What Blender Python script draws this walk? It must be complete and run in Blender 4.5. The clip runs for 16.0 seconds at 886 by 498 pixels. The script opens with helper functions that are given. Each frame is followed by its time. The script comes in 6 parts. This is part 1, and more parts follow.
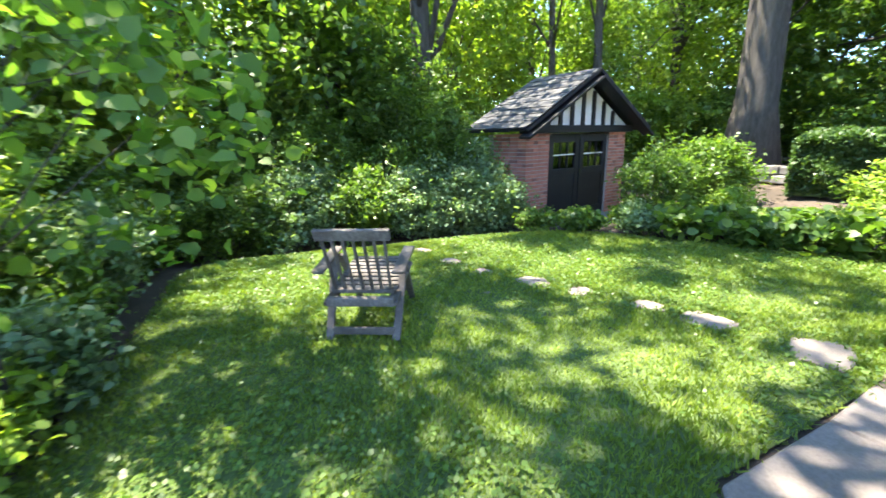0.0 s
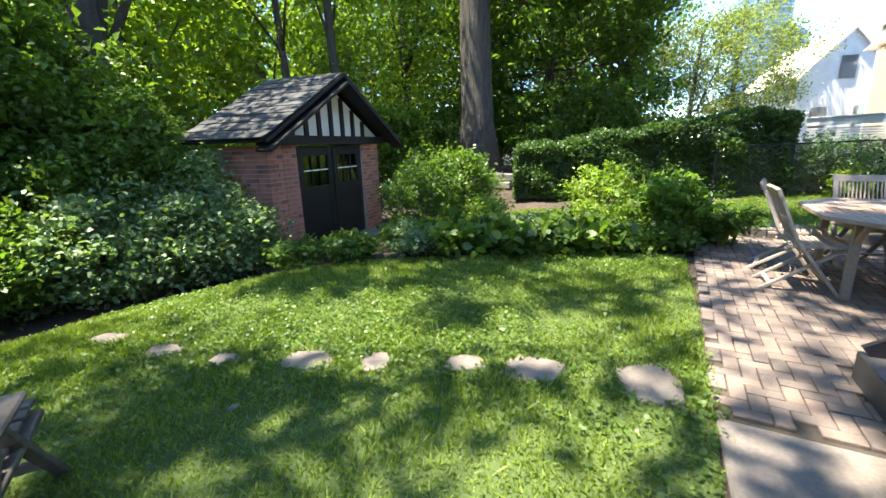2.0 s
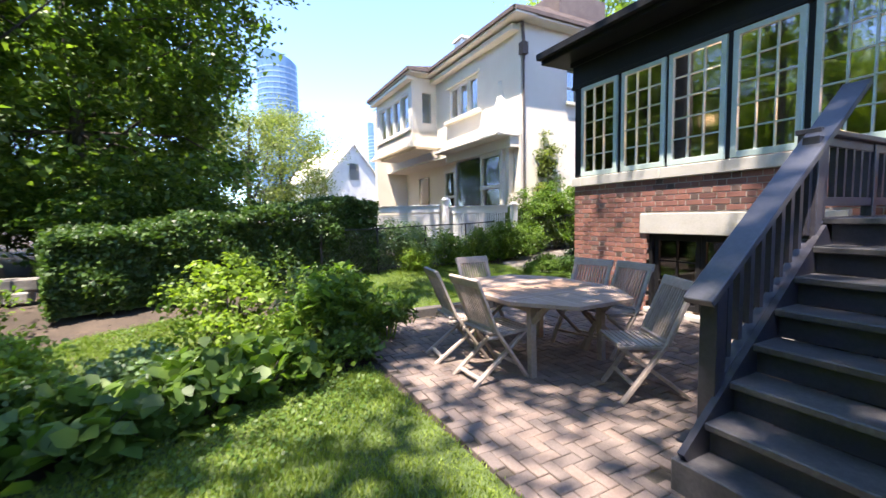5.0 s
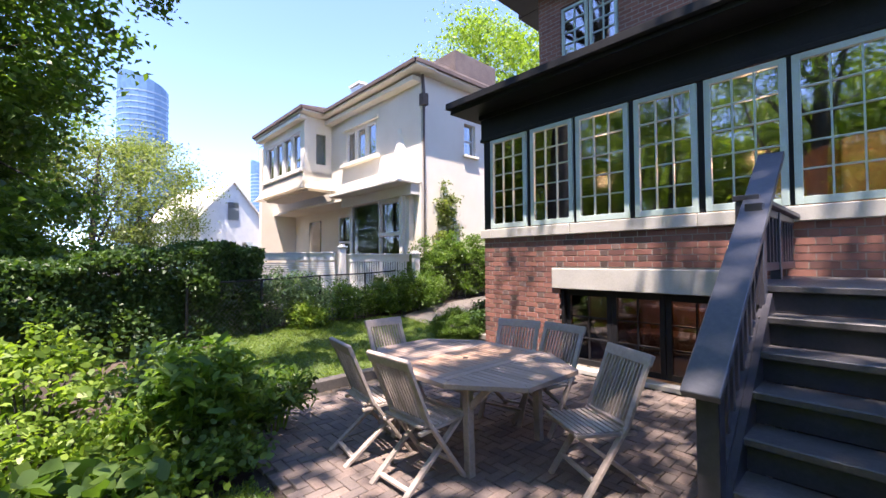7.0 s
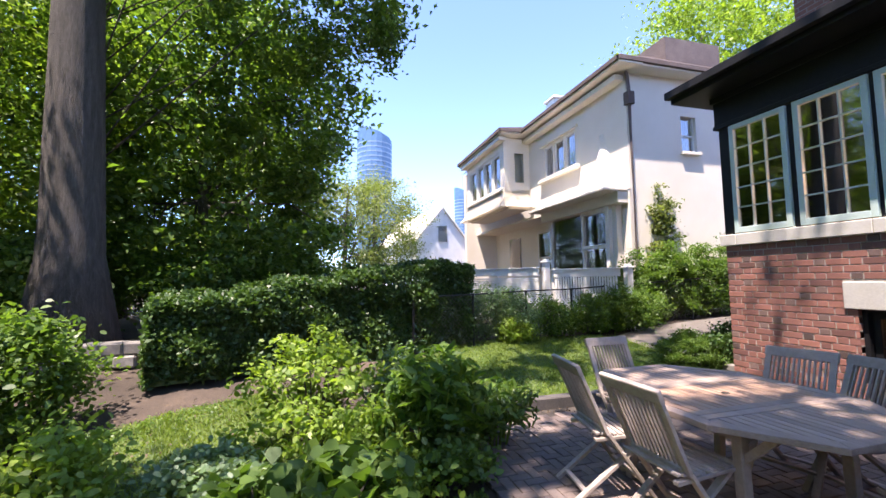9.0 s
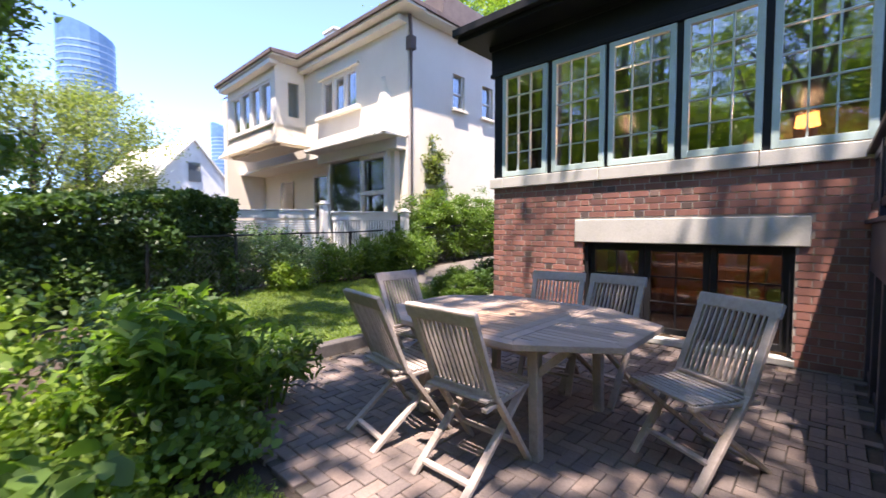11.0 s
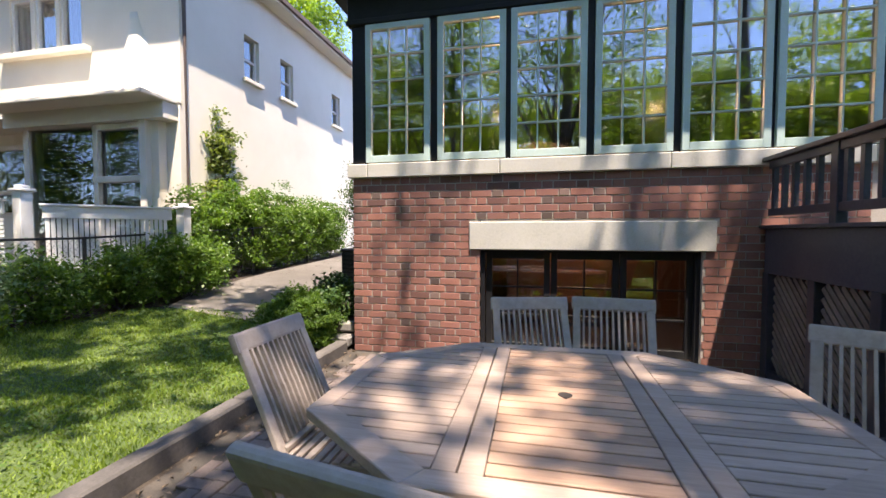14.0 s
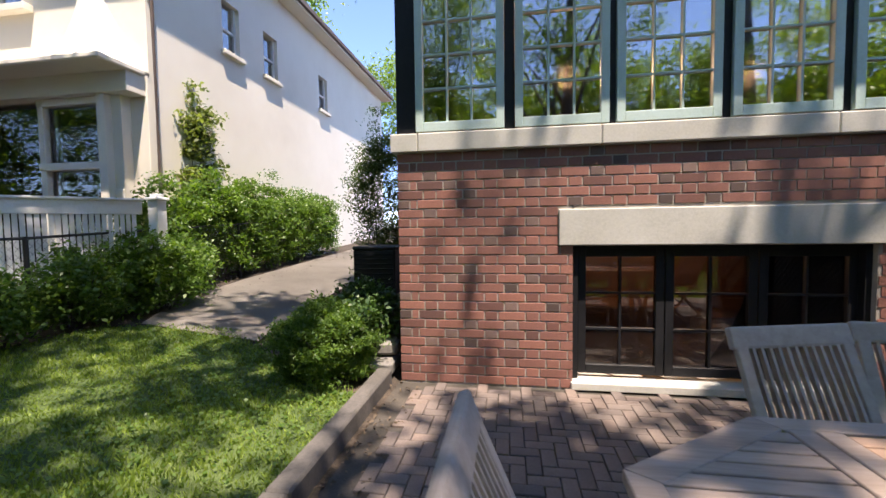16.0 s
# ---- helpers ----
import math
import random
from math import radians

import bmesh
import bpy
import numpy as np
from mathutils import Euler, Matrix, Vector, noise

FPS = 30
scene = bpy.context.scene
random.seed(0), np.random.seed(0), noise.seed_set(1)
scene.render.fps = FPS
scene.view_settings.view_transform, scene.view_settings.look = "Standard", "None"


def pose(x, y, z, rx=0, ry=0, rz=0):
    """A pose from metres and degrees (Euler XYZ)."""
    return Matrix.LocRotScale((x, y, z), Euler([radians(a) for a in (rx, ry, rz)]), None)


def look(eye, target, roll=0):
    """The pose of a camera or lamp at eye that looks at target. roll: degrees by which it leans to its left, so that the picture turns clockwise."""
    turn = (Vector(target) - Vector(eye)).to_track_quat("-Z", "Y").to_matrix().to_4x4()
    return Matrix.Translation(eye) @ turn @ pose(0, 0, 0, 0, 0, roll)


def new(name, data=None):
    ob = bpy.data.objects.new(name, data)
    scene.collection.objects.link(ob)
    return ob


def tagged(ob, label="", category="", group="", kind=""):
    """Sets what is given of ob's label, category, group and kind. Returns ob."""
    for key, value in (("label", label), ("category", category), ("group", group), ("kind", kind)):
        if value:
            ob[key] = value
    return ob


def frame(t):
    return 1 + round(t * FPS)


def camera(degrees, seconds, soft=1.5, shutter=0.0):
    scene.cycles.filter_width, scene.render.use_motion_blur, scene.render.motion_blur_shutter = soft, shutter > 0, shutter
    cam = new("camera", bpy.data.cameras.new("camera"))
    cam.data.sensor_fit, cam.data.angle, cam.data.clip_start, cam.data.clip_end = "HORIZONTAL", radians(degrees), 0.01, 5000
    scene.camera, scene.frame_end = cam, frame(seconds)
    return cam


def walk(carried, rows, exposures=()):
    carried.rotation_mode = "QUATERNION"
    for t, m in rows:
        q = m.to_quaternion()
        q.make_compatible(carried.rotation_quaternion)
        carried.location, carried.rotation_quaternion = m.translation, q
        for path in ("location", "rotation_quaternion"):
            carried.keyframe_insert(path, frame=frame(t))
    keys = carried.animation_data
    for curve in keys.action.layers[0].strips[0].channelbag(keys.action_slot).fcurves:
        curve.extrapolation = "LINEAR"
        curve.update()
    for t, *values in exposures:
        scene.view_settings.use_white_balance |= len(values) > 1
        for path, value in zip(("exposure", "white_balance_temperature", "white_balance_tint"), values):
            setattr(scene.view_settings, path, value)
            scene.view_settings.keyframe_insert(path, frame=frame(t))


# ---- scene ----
cam = camera(94.4, 16.0, shutter=0.25)
PATH = [
    (0, (0.191, -0.005, 1.352), (1.065, 1.717, 0.831), -1.4),
    (0.5, (0.414, 0.317, 1.339), (1.641, 1.801, 0.801), 0.4),
    (1, (0.58, 0.526, 1.356), (2.134, 1.674, 0.838), 1.6),
    (1.5, (0.76, 0.719, 1.353), (2.448, 1.637, 0.798), 1.0),
    (2, (1.0, 0.961, 1.324), (2.686, 1.919, 0.835), -1.7),
    (2.5, (1.244, 1.206, 1.304), (2.993, 2.056, 0.837), -2.0),
    (3, (1.51, 1.438, 1.343), (3.375, 2.018, 0.914), -1.4),
    (3.5, (1.775, 1.549, 1.403), (3.729, 1.739, 1.021), -1.4),
    (4, (2.013, 1.73, 1.421), (3.971, 1.469, 1.109), -1.1),
    (4.5, (2.226, 1.886, 1.437), (4.114, 1.271, 1.196), -0.9),
    (5, (2.657, 1.913, 1.395), (4.425, 0.992, 1.239), -1.1),
    (5.2, (2.812, 1.87, 1.4), (4.53, 0.855, 1.266), -0.6),
    (7.3, (3.456, 1.767, 1.521), (4.918, 0.403, 1.579), -0.5),
    (7.5, (3.528, 1.779, 1.511), (5.11, 0.56, 1.618), -0.6),
    (8, (3.55, 1.828, 1.535), (5.42, 1.14, 1.711), -1.0),
    (8.2, (3.54, 1.859, 1.537), (5.465, 1.349, 1.718), -0.7),
    (10.3, (3.896, 1.738, 1.312), (5.666, 0.816, 1.175), 0.6),
    (10.5, (3.965, 1.719, 1.298), (5.632, 0.62, 1.169), 0.5),
    (11, (4.233, 1.613, 1.264), (5.599, 0.155, 1.169), -0.0),
    (11.5, (4.571, 1.542, 1.268), (5.655, -0.137, 1.205), 0.0),
    (12, (4.882, 1.482, 1.316), (5.766, -0.312, 1.284), 0.5),
    (12.5, (5.143, 1.316, 1.331), (5.918, -0.527, 1.292), 0.7),
    (13, (5.409, 1.145, 1.29), (6.047, -0.75, 1.241), 0.7),
    (13.5, (5.693, 0.993, 1.292), (6.213, -0.937, 1.224), 0.3),
    (14, (5.913, 0.789, 1.281), (6.351, -1.161, 1.2), 0.0),
    (14.5, (6.136, 0.561, 1.273), (6.522, -1.4, 1.18), -0.1),
    (15, (6.436, 0.378, 1.248), (6.786, -1.588, 1.152), -0.3),
    (15.5, (6.694, 0.168, 1.24), (7.031, -1.801, 1.141), -0.5),
    (16, (6.928, -0.076, 1.262), (7.25, -2.047, 1.155), -0.8),
]
EXPOSURES = [(0.0, 3.65, 6900, 9), (0.5, 3.5, 7000, 9), (1.5, 3.08, 7100, 8), (3.0, 2.62, 6900, 9), (5.0, 2.68, 6800, 19), (8.0, 2.42, 6700, 26), (11.5, 2.55, 6800, 24), (14.0, 2.42, 7100, 19), (16.0, 2.1, 7100, 19)]
walk(cam, [(t, look(eye, target, roll)) for t, eye, target, roll in PATH], EXPOSURES)

# ---- light ----
SUN_DIR = Vector((-0.20, 0.28, 1.0)).normalized()
world = bpy.data.worlds.new("world")
scene.world = world
world.use_nodes = True
wn = world.node_tree
sky = wn.nodes.new("ShaderNodeTexSky")
sky.sky_type = "NISHITA"
sky.sun_disc = False
sky.sun_elevation = math.asin(SUN_DIR.z)
sky.sun_rotation = math.atan2(SUN_DIR.x, SUN_DIR.y)
sky.air_density, sky.dust_density, sky.ozone_density = 0.6, 0.0, 5.6
wn.links.new(sky.outputs[0], wn.nodes["Background"].inputs[0])
wn.nodes["Background"].inputs[1].default_value = 0.142
sun = new("sun", bpy.data.lights.new("sun", "SUN"))
sun.data.energy, sun.data.angle, sun.data.color = 3.1, radians(0.53), (1.0, 0.94, 0.83)
sun.matrix_world = look(SUN_DIR * 60, (0, 0, 0))


# ---- materials ----
def nodes_of(name):
    m = bpy.data.materials.new(name)
    m.use_nodes = True
    t = m.node_tree
    return m, t, t.nodes["Principled BSDF"]


def ramp(t, fac, stops):
    r = t.nodes.new("ShaderNodeValToRGB")
    e = r.color_ramp.elements
    while len(e) < len(stops):
        e.new(0.5)
    for el, (p, c) in zip(e, stops):
        el.position, el.color = p, (*c, 1)
    t.links.new(fac, r.inputs[0])
    return r.outputs[0]


def noise_tex(t, vec, scale, detail=4, rough=0.6, distort=0.0):
    n = t.nodes.new("ShaderNodeTexNoise")
    n.inputs["Scale"].default_value, n.inputs["Detail"].default_value = scale, detail
    n.inputs["Roughness"].default_value, n.inputs["Distortion"].default_value = rough, distort
    if vec is not None:
        t.links.new(vec, n.inputs["Vector"])
    return n.outputs["Fac"]


def mixrgb(t, a, b, fac, mode="MIX"):
    m = t.nodes.new("ShaderNodeMix")
    m.data_type, m.blend_type = "RGBA", mode
    for s, v in ((m.inputs[0], fac), (m.inputs[6], a), (m.inputs[7], b)):
        if isinstance(v, (int, float)):
            s.default_value = v
        elif isinstance(v, tuple):
            s.default_value = (*v, 1)
        else:
            t.links.new(v, s)
    return m.outputs[2]


def bump(t, p, height, strength, dist):
    b = t.nodes.new("ShaderNodeBump")
    b.inputs["Strength"].default_value, b.inputs["Distance"].default_value = strength, dist
    t.links.new(height, b.inputs["Height"])
    t.links.new(b.outputs[0], p.inputs["Normal"])


def coords(t, stretch=(1, 1, 1), world_space=False):
    if world_space:
        v = t.nodes.new("ShaderNodeNewGeometry").outputs["Position"]
    else:
        v = t.nodes.new("ShaderNodeTexCoord").outputs["Object"]
    m = t.nodes.new("ShaderNodeMapping")
    m.inputs["Scale"].default_value = stretch
    t.links.new(v, m.inputs["Vector"])
    return m.outputs[0]


def rough_mat(name, dark, mid, light, rough=0.8, big=1.2, fine=40, stretch=(1, 1, 1), relief=0.004, strength=0.5, spread=0.0, world_space=False, metallic=0.0, tints=None):
    """A surface with stains at one scale and grain at another; spread varies it from piece to piece."""
    m, t, p = nodes_of(name)
    v = coords(t, stretch, world_space)
    a, b = noise_tex(t, v, big, 3), noise_tex(t, v, fine, 6, 0.7)
    grain = mixrgb(t, a, b, 0.5)
    col = ramp(t, grain, [(0.3, dark), (0.5, mid), (0.72, light)])
    if spread or tints:
        rnd = t.nodes.new("ShaderNodeObjectInfo").outputs["Random"]
        isl = t.nodes.new("ShaderNodeNewGeometry").outputs["Random Per Island"]
        add = t.nodes.new("ShaderNodeMath")
        add.operation = "ADD"
        t.links.new(rnd, add.inputs[0])
        t.links.new(isl, add.inputs[1])
        fr = t.nodes.new("ShaderNodeMath")
        fr.operation = "FRACT"
        t.links.new(add.outputs[0], fr.inputs[0])
        if tints:
            tone = ramp(t, fr.outputs[0], tints)
            col = mixrgb(t, col, tone, 1.0, "MULTIPLY")
        else:
            lo, hi = 1 - spread, 1 + spread
            tone = ramp(t, fr.outputs[0], [(0, (lo, lo, lo)), (1, (hi, hi, hi))])
            col = mixrgb(t, col, tone, 1.0, "MULTIPLY")
    t.links.new(col, p.inputs["Base Color"])
    p.inputs["Roughness"].default_value, p.inputs["Metallic"].default_value = rough, metallic
    bump(t, p, b, strength, relief)
    return m


def leaf_mat(name, dark, mid, light, glow=0.35, gloss=0.45):
    """Leaves: each its own tone, letting part of the light through."""
    m, t, p = nodes_of(name)
    isl = t.nodes.new("ShaderNodeNewGeometry").outputs["Random Per Island"]
    big = noise_tex(t, coords(t, world_space=True), 0.9, 2)
    tone = mixrgb(t, isl, big, 0.45)
    col = ramp(t, tone, [(0.25, dark), (0.5, mid), (0.8, light)])
    t.links.new(col, p.inputs["Base Color"])
    p.inputs["Roughness"].default_value = gloss
    tr = t.nodes.new("ShaderNodeBsdfTranslucent")
    warm = mixrgb(t, col, (1.25, 1.35, 0.45), 1.0, "MULTIPLY")
    t.links.new(warm, tr.inputs["Color"])
    mx = t.nodes.new("ShaderNodeMixShader")
    mx.inputs[0].default_value = glow
    t.links.new(p.outputs[0], mx.inputs[1])
    t.links.new(tr.outputs[0], mx.inputs[2])
    t.links.new(mx.outputs[0], t.nodes["Material Output"].inputs[0])
    return m


def glass_mat(name, ior, tint, soft=0.01):
    m, t, p = nodes_of(name)
    t.nodes.remove(p)
    tr, gl, fr, mx = (t.nodes.new(k) for k in ("ShaderNodeBsdfTransparent", "ShaderNodeBsdfGlossy", "ShaderNodeFresnel", "ShaderNodeMixShader"))
    tr.inputs[0].default_value = (*tint, 1)
    gl.inputs["Roughness"].default_value = soft
    fr.inputs[0].default_value = ior
    t.links.new(fr.outputs[0], mx.inputs[0])
    t.links.new(tr.outputs[0], mx.inputs[1])
    t.links.new(gl.outputs[0], mx.inputs[2])
    t.links.new(mx.outputs[0], t.nodes["Material Output"].inputs[0])
    return m


def lamp_mat(name, colour, strength):
    m, t, p = nodes_of(name)
    p.inputs["Base Color"].default_value = (*colour, 1)
    p.inputs["Emission Color"].default_value = (*colour, 1)
    p.inputs["Emission Strength"].default_value = strength
    return m


BRICK_TINTS = [(0.0, (0.55, 0.58, 0.62)), (0.1, (0.7, 0.66, 0.66)), (0.2, (0.95, 0.9, 0.88)), (0.6, (1.05, 1.0, 0.98)), (1.0, (1.3, 1.2, 1.12))]
M_BRICK = rough_mat("red_brick", (0.15, 0.07, 0.056), (0.235, 0.106, 0.082), (0.32, 0.16, 0.125), 0.85, 3.0, 60, relief=0.003, strength=0.7, tints=BRICK_TINTS)
M_BRICK_DARK = rough_mat("dark_header_brick", (0.09, 0.06, 0.052), (0.145, 0.09, 0.074), (0.2, 0.125, 0.1), 0.75, 3.0, 60, relief=0.003, strength=0.7, spread=0.5)
M_SHEDBRICK = rough_mat("pink_brick", (0.24, 0.09, 0.065), (0.36, 0.15, 0.11), (0.46, 0.23, 0.18), 0.88, 3.0, 60, relief=0.003, strength=0.7, tints=BRICK_TINTS)
M_MORTAR = rough_mat("mortar", (0.26, 0.22, 0.19), (0.34, 0.3, 0.26), (0.42, 0.38, 0.33), 0.95, 2.0, 80)
M_PAVER = rough_mat("clay_paver", (0.1, 0.078, 0.068), (0.155, 0.122, 0.106), (0.225, 0.18, 0.157), 0.85, 2.5, 70, relief=0.003, strength=0.6, tints=[(0, (0.74, 0.75, 0.78)), (0.5, (1, 1, 1)), (1, (1.2, 1.12, 1.06))])
M_SAND = rough_mat("joint_sand", (0.03, 0.026, 0.02), (0.06, 0.05, 0.04), (0.11, 0.09, 0.07), 0.95, 3, 90)
M_CONCRETE = rough_mat("old_concrete", (0.13, 0.108, 0.094), (0.2, 0.168, 0.148), (0.29, 0.25, 0.22), 0.9, 1.1, 50, relief=0.004)
M_STONE = rough_mat("limestone", (0.36, 0.34, 0.3), (0.47, 0.45, 0.4), (0.56, 0.54, 0.49), 0.85, 1.5, 60, relief=0.002)
M_FLAG = rough_mat("flagstone", (0.11, 0.09, 0.075), (0.175, 0.148, 0.127), (0.25, 0.215, 0.188), 0.9, 4, 50, relief=0.006)
M_RUBBLE = rough_mat("grey_rubble", (0.12, 0.11, 0.1), (0.2, 0.185, 0.17), (0.3, 0.28, 0.25), 0.9, 4, 30, relief=0.01, spread=0.25)
M_TEAK = rough_mat("weathered_teak", (0.21, 0.168, 0.142), (0.345, 0.285, 0.243), (0.46, 0.39, 0.335), 0.8, 2.5, 30, stretch=(1, 1, 1), relief=0.002, strength=0.6, spread=0.16)
# glossy handrail paint; its lighter blue base has reflected sky put into it
M_RAIL = rough_mat("glossy_skylit_paint", (0.035, 0.037, 0.045), (0.055, 0.058, 0.07), (0.085, 0.088, 0.1), 0.28, 2.5, 40, relief=0.0006, strength=0.3)
M_OLDWOOD = rough_mat("old_grey_wood", (0.045, 0.037, 0.031), (0.095, 0.08, 0.069), (0.23, 0.205, 0.18), 0.85, 3, 30, relief=0.002, strength=0.6, spread=0.3)
M_LATTICE = rough_mat("brown_lattice", (0.1, 0.075, 0.062), (0.16, 0.125, 0.105), (0.22, 0.18, 0.155), 0.7, 3, 40, relief=0.002, spread=0.15)
M_LITTER = rough_mat("dry_leaf", (0.05, 0.034, 0.022), (0.1, 0.07, 0.045), (0.18, 0.13, 0.085), 0.9, 3, 40, spread=0.5)
M_TEAKTOP = rough_mat("weathered_teak_top", (0.2, 0.143, 0.112), (0.3, 0.225, 0.178), (0.4, 0.315, 0.26), 0.7, 2.5, 26, stretch=(0.35, 4, 4), relief=0.002, strength=0.6, spread=0.14)
M_TEAKMID = rough_mat("bare_teak_top", (0.24, 0.14, 0.09), (0.36, 0.225, 0.15), (0.46, 0.31, 0.22), 0.7, 2.5, 26, stretch=(0.35, 4, 4), relief=0.002, strength=0.6, spread=0.14)
M_PATH = rough_mat("pale_concrete", (0.16, 0.142, 0.122), (0.24, 0.215, 0.19), (0.33, 0.3, 0.265), 0.9, 0.9, 50, relief=0.004)
# the darkness inside holes, put into the colour of solid plugs
M_HOLE = rough_mat("hole_dark", (0.015, 0.012, 0.01), (0.025, 0.02, 0.016), (0.04, 0.03, 0.025), 0.9)
M_BLACK = rough_mat("black_paint", (0.006, 0.006, 0.007), (0.011, 0.011, 0.013), (0.021, 0.021, 0.023), 0.55, 2.0, 50, relief=0.001, strength=0.4, spread=0.15)
M_BLACK.node_tree.nodes["Principled BSDF"].inputs["Specular IOR Level"].default_value = 0.3
M_DECK = rough_mat("blue_black_stain", (0.028, 0.027, 0.035), (0.046, 0.044, 0.056), (0.075, 0.072, 0.085), 0.33, 2.5, 40, relief=0.0012, strength=0.4, spread=0.2)
M_TREAD = rough_mat("worn_tread_paint", (0.05, 0.047, 0.05), (0.09, 0.086, 0.09), (0.17, 0.16, 0.158), 0.42, 3, 40, relief=0.0015, spread=0.12)
M_CURB = rough_mat("dark_curb", (0.05, 0.045, 0.04), (0.09, 0.08, 0.072), (0.15, 0.132, 0.115), 0.9, 2, 40)
M_GREEN = rough_mat("pale_green_paint", (0.36, 0.46, 0.42), (0.45, 0.56, 0.52), (0.54, 0.64, 0.6), 0.4, 2, 60, relief=0.0008, strength=0.3)
M_STUCCO = rough_mat("cream_stucco", (0.67, 0.61, 0.51), (0.745, 0.69, 0.59), (0.8, 0.75, 0.66), 0.9, 0.8, 120, relief=0.004, strength=0.4)
M_WHITE = rough_mat("white_paint", (0.6, 0.59, 0.56), (0.72, 0.71, 0.68), (0.8, 0.79, 0.77), 0.6, 1.5, 60, relief=0.001, strength=0.3)
M_ROOF = rough_mat("asphalt_shingle", (0.03, 0.03, 0.033), (0.055, 0.055, 0.058), (0.1, 0.097, 0.095), 0.9, 1.5, 50, relief=0.008, spread=0.25)
M_ROOFBROWN = rough_mat("brown_shingle", (0.07, 0.05, 0.045), (0.12, 0.09, 0.08), (0.18, 0.14, 0.12), 0.9, 1.5, 50, relief=0.008, spread=0.2)
M_BARK = rough_mat("bark", (0.038, 0.033, 0.029), (0.08, 0.07, 0.06), (0.15, 0.133, 0.115), 0.95, 2.2, 9, stretch=(6, 6, 1.0), relief=0.06, strength=1.0)
M_SOIL = rough_mat("mulch_soil", (0.022, 0.016, 0.012), (0.05, 0.037, 0.027), (0.12, 0.085, 0.06), 0.95, 1.2, 30, relief=0.02, strength=0.8, world_space=True)
M_TURF = rough_mat("turf", (0.04, 0.065, 0.018), (0.07, 0.11, 0.026), (0.12, 0.15, 0.045), 0.95, 1.3, 60, relief=0.02, strength=0.8, world_space=True)
M_METAL = rough_mat("dark_metal", (0.02, 0.02, 0.02), (0.035, 0.035, 0.035), (0.06, 0.06, 0.06), 0.5, 4, 60, metallic=0.6)
M_WIRE = rough_mat("galvanised_wire", (0.12, 0.12, 0.12), (0.2, 0.2, 0.2), (0.3, 0.3, 0.29), 0.5, 4, 60, metallic=0.7)
M_GLASS = glass_mat("window_glass", 4.8, (0.9, 0.92, 0.9), 0.03)
M_DARKGLASS = glass_mat("dark_window_glass", 2.1, (0.75, 0.77, 0.77))
M_ROOM = rough_mat("room_plaster", (0.42, 0.36, 0.27), (0.54, 0.47, 0.37), (0.62, 0.56, 0.45), 0.9, 1, 40)
M_ROOMWOOD = rough_mat("brown_wood", (0.06, 0.028, 0.014), (0.11, 0.05, 0.025), (0.17, 0.085, 0.045), 0.45, 2, 25, stretch=(1, 1, 6))
M_SHADE = lamp_mat("lamp_shade", (1.0, 0.36, 0.08), 2.2)
M_TOWER = rough_mat("tower_glass", (0.06, 0.12, 0.2), (0.1, 0.19, 0.3), (0.15, 0.26, 0.4), 0.25, 0.05, 0.3, relief=0.0)
M_TOWERBAND = rough_mat("tower_band", (0.16, 0.24, 0.34), (0.2, 0.29, 0.4), (0.26, 0.35, 0.46), 0.5, 0.05, 0.3, relief=0.0)
L_DARK = leaf_mat("leaf_dark", (0.04, 0.09, 0.02), (0.07, 0.145, 0.028), (0.11, 0.2, 0.04), 0.5)
L_MID = leaf_mat("leaf_mid", (0.06, 0.12, 0.025), (0.1, 0.18, 0.035), (0.16, 0.25, 0.05), 0.5)
L_MAPLE = leaf_mat("leaf_maple", (0.065, 0.14, 0.03), (0.11, 0.205, 0.04), (0.18, 0.285, 0.06), 0.6, 0.6)
L_BRIGHT = leaf_mat("leaf_bright", (0.12, 0.2, 0.03), (0.19, 0.29, 0.045), (0.28, 0.38, 0.065), 0.5)
L_PALE = leaf_mat("leaf_pale", (0.1, 0.135, 0.05), (0.165, 0.205, 0.075), (0.24, 0.28, 0.11), 0.5)
L_BLUE = leaf_mat("leaf_grey_green", (0.09, 0.16, 0.075), (0.15, 0.235, 0.115), (0.24, 0.33, 0.18), 0.4)
L_HEDGE = leaf_mat("leaf_hedge", (0.028, 0.065, 0.018), (0.05, 0.105, 0.026), (0.09, 0.155, 0.038), 0.35)
L_GRASS = leaf_mat("grass_blade", (0.1, 0.155, 0.022), (0.165, 0.24, 0.034), (0.26, 0.33, 0.06), 0.45, 0.6)
L_CEDAR = leaf_mat("leaf_cedar", (0.05, 0.09, 0.02), (0.085, 0.14, 0.03), (0.13, 0.19, 0.045), 0.35)


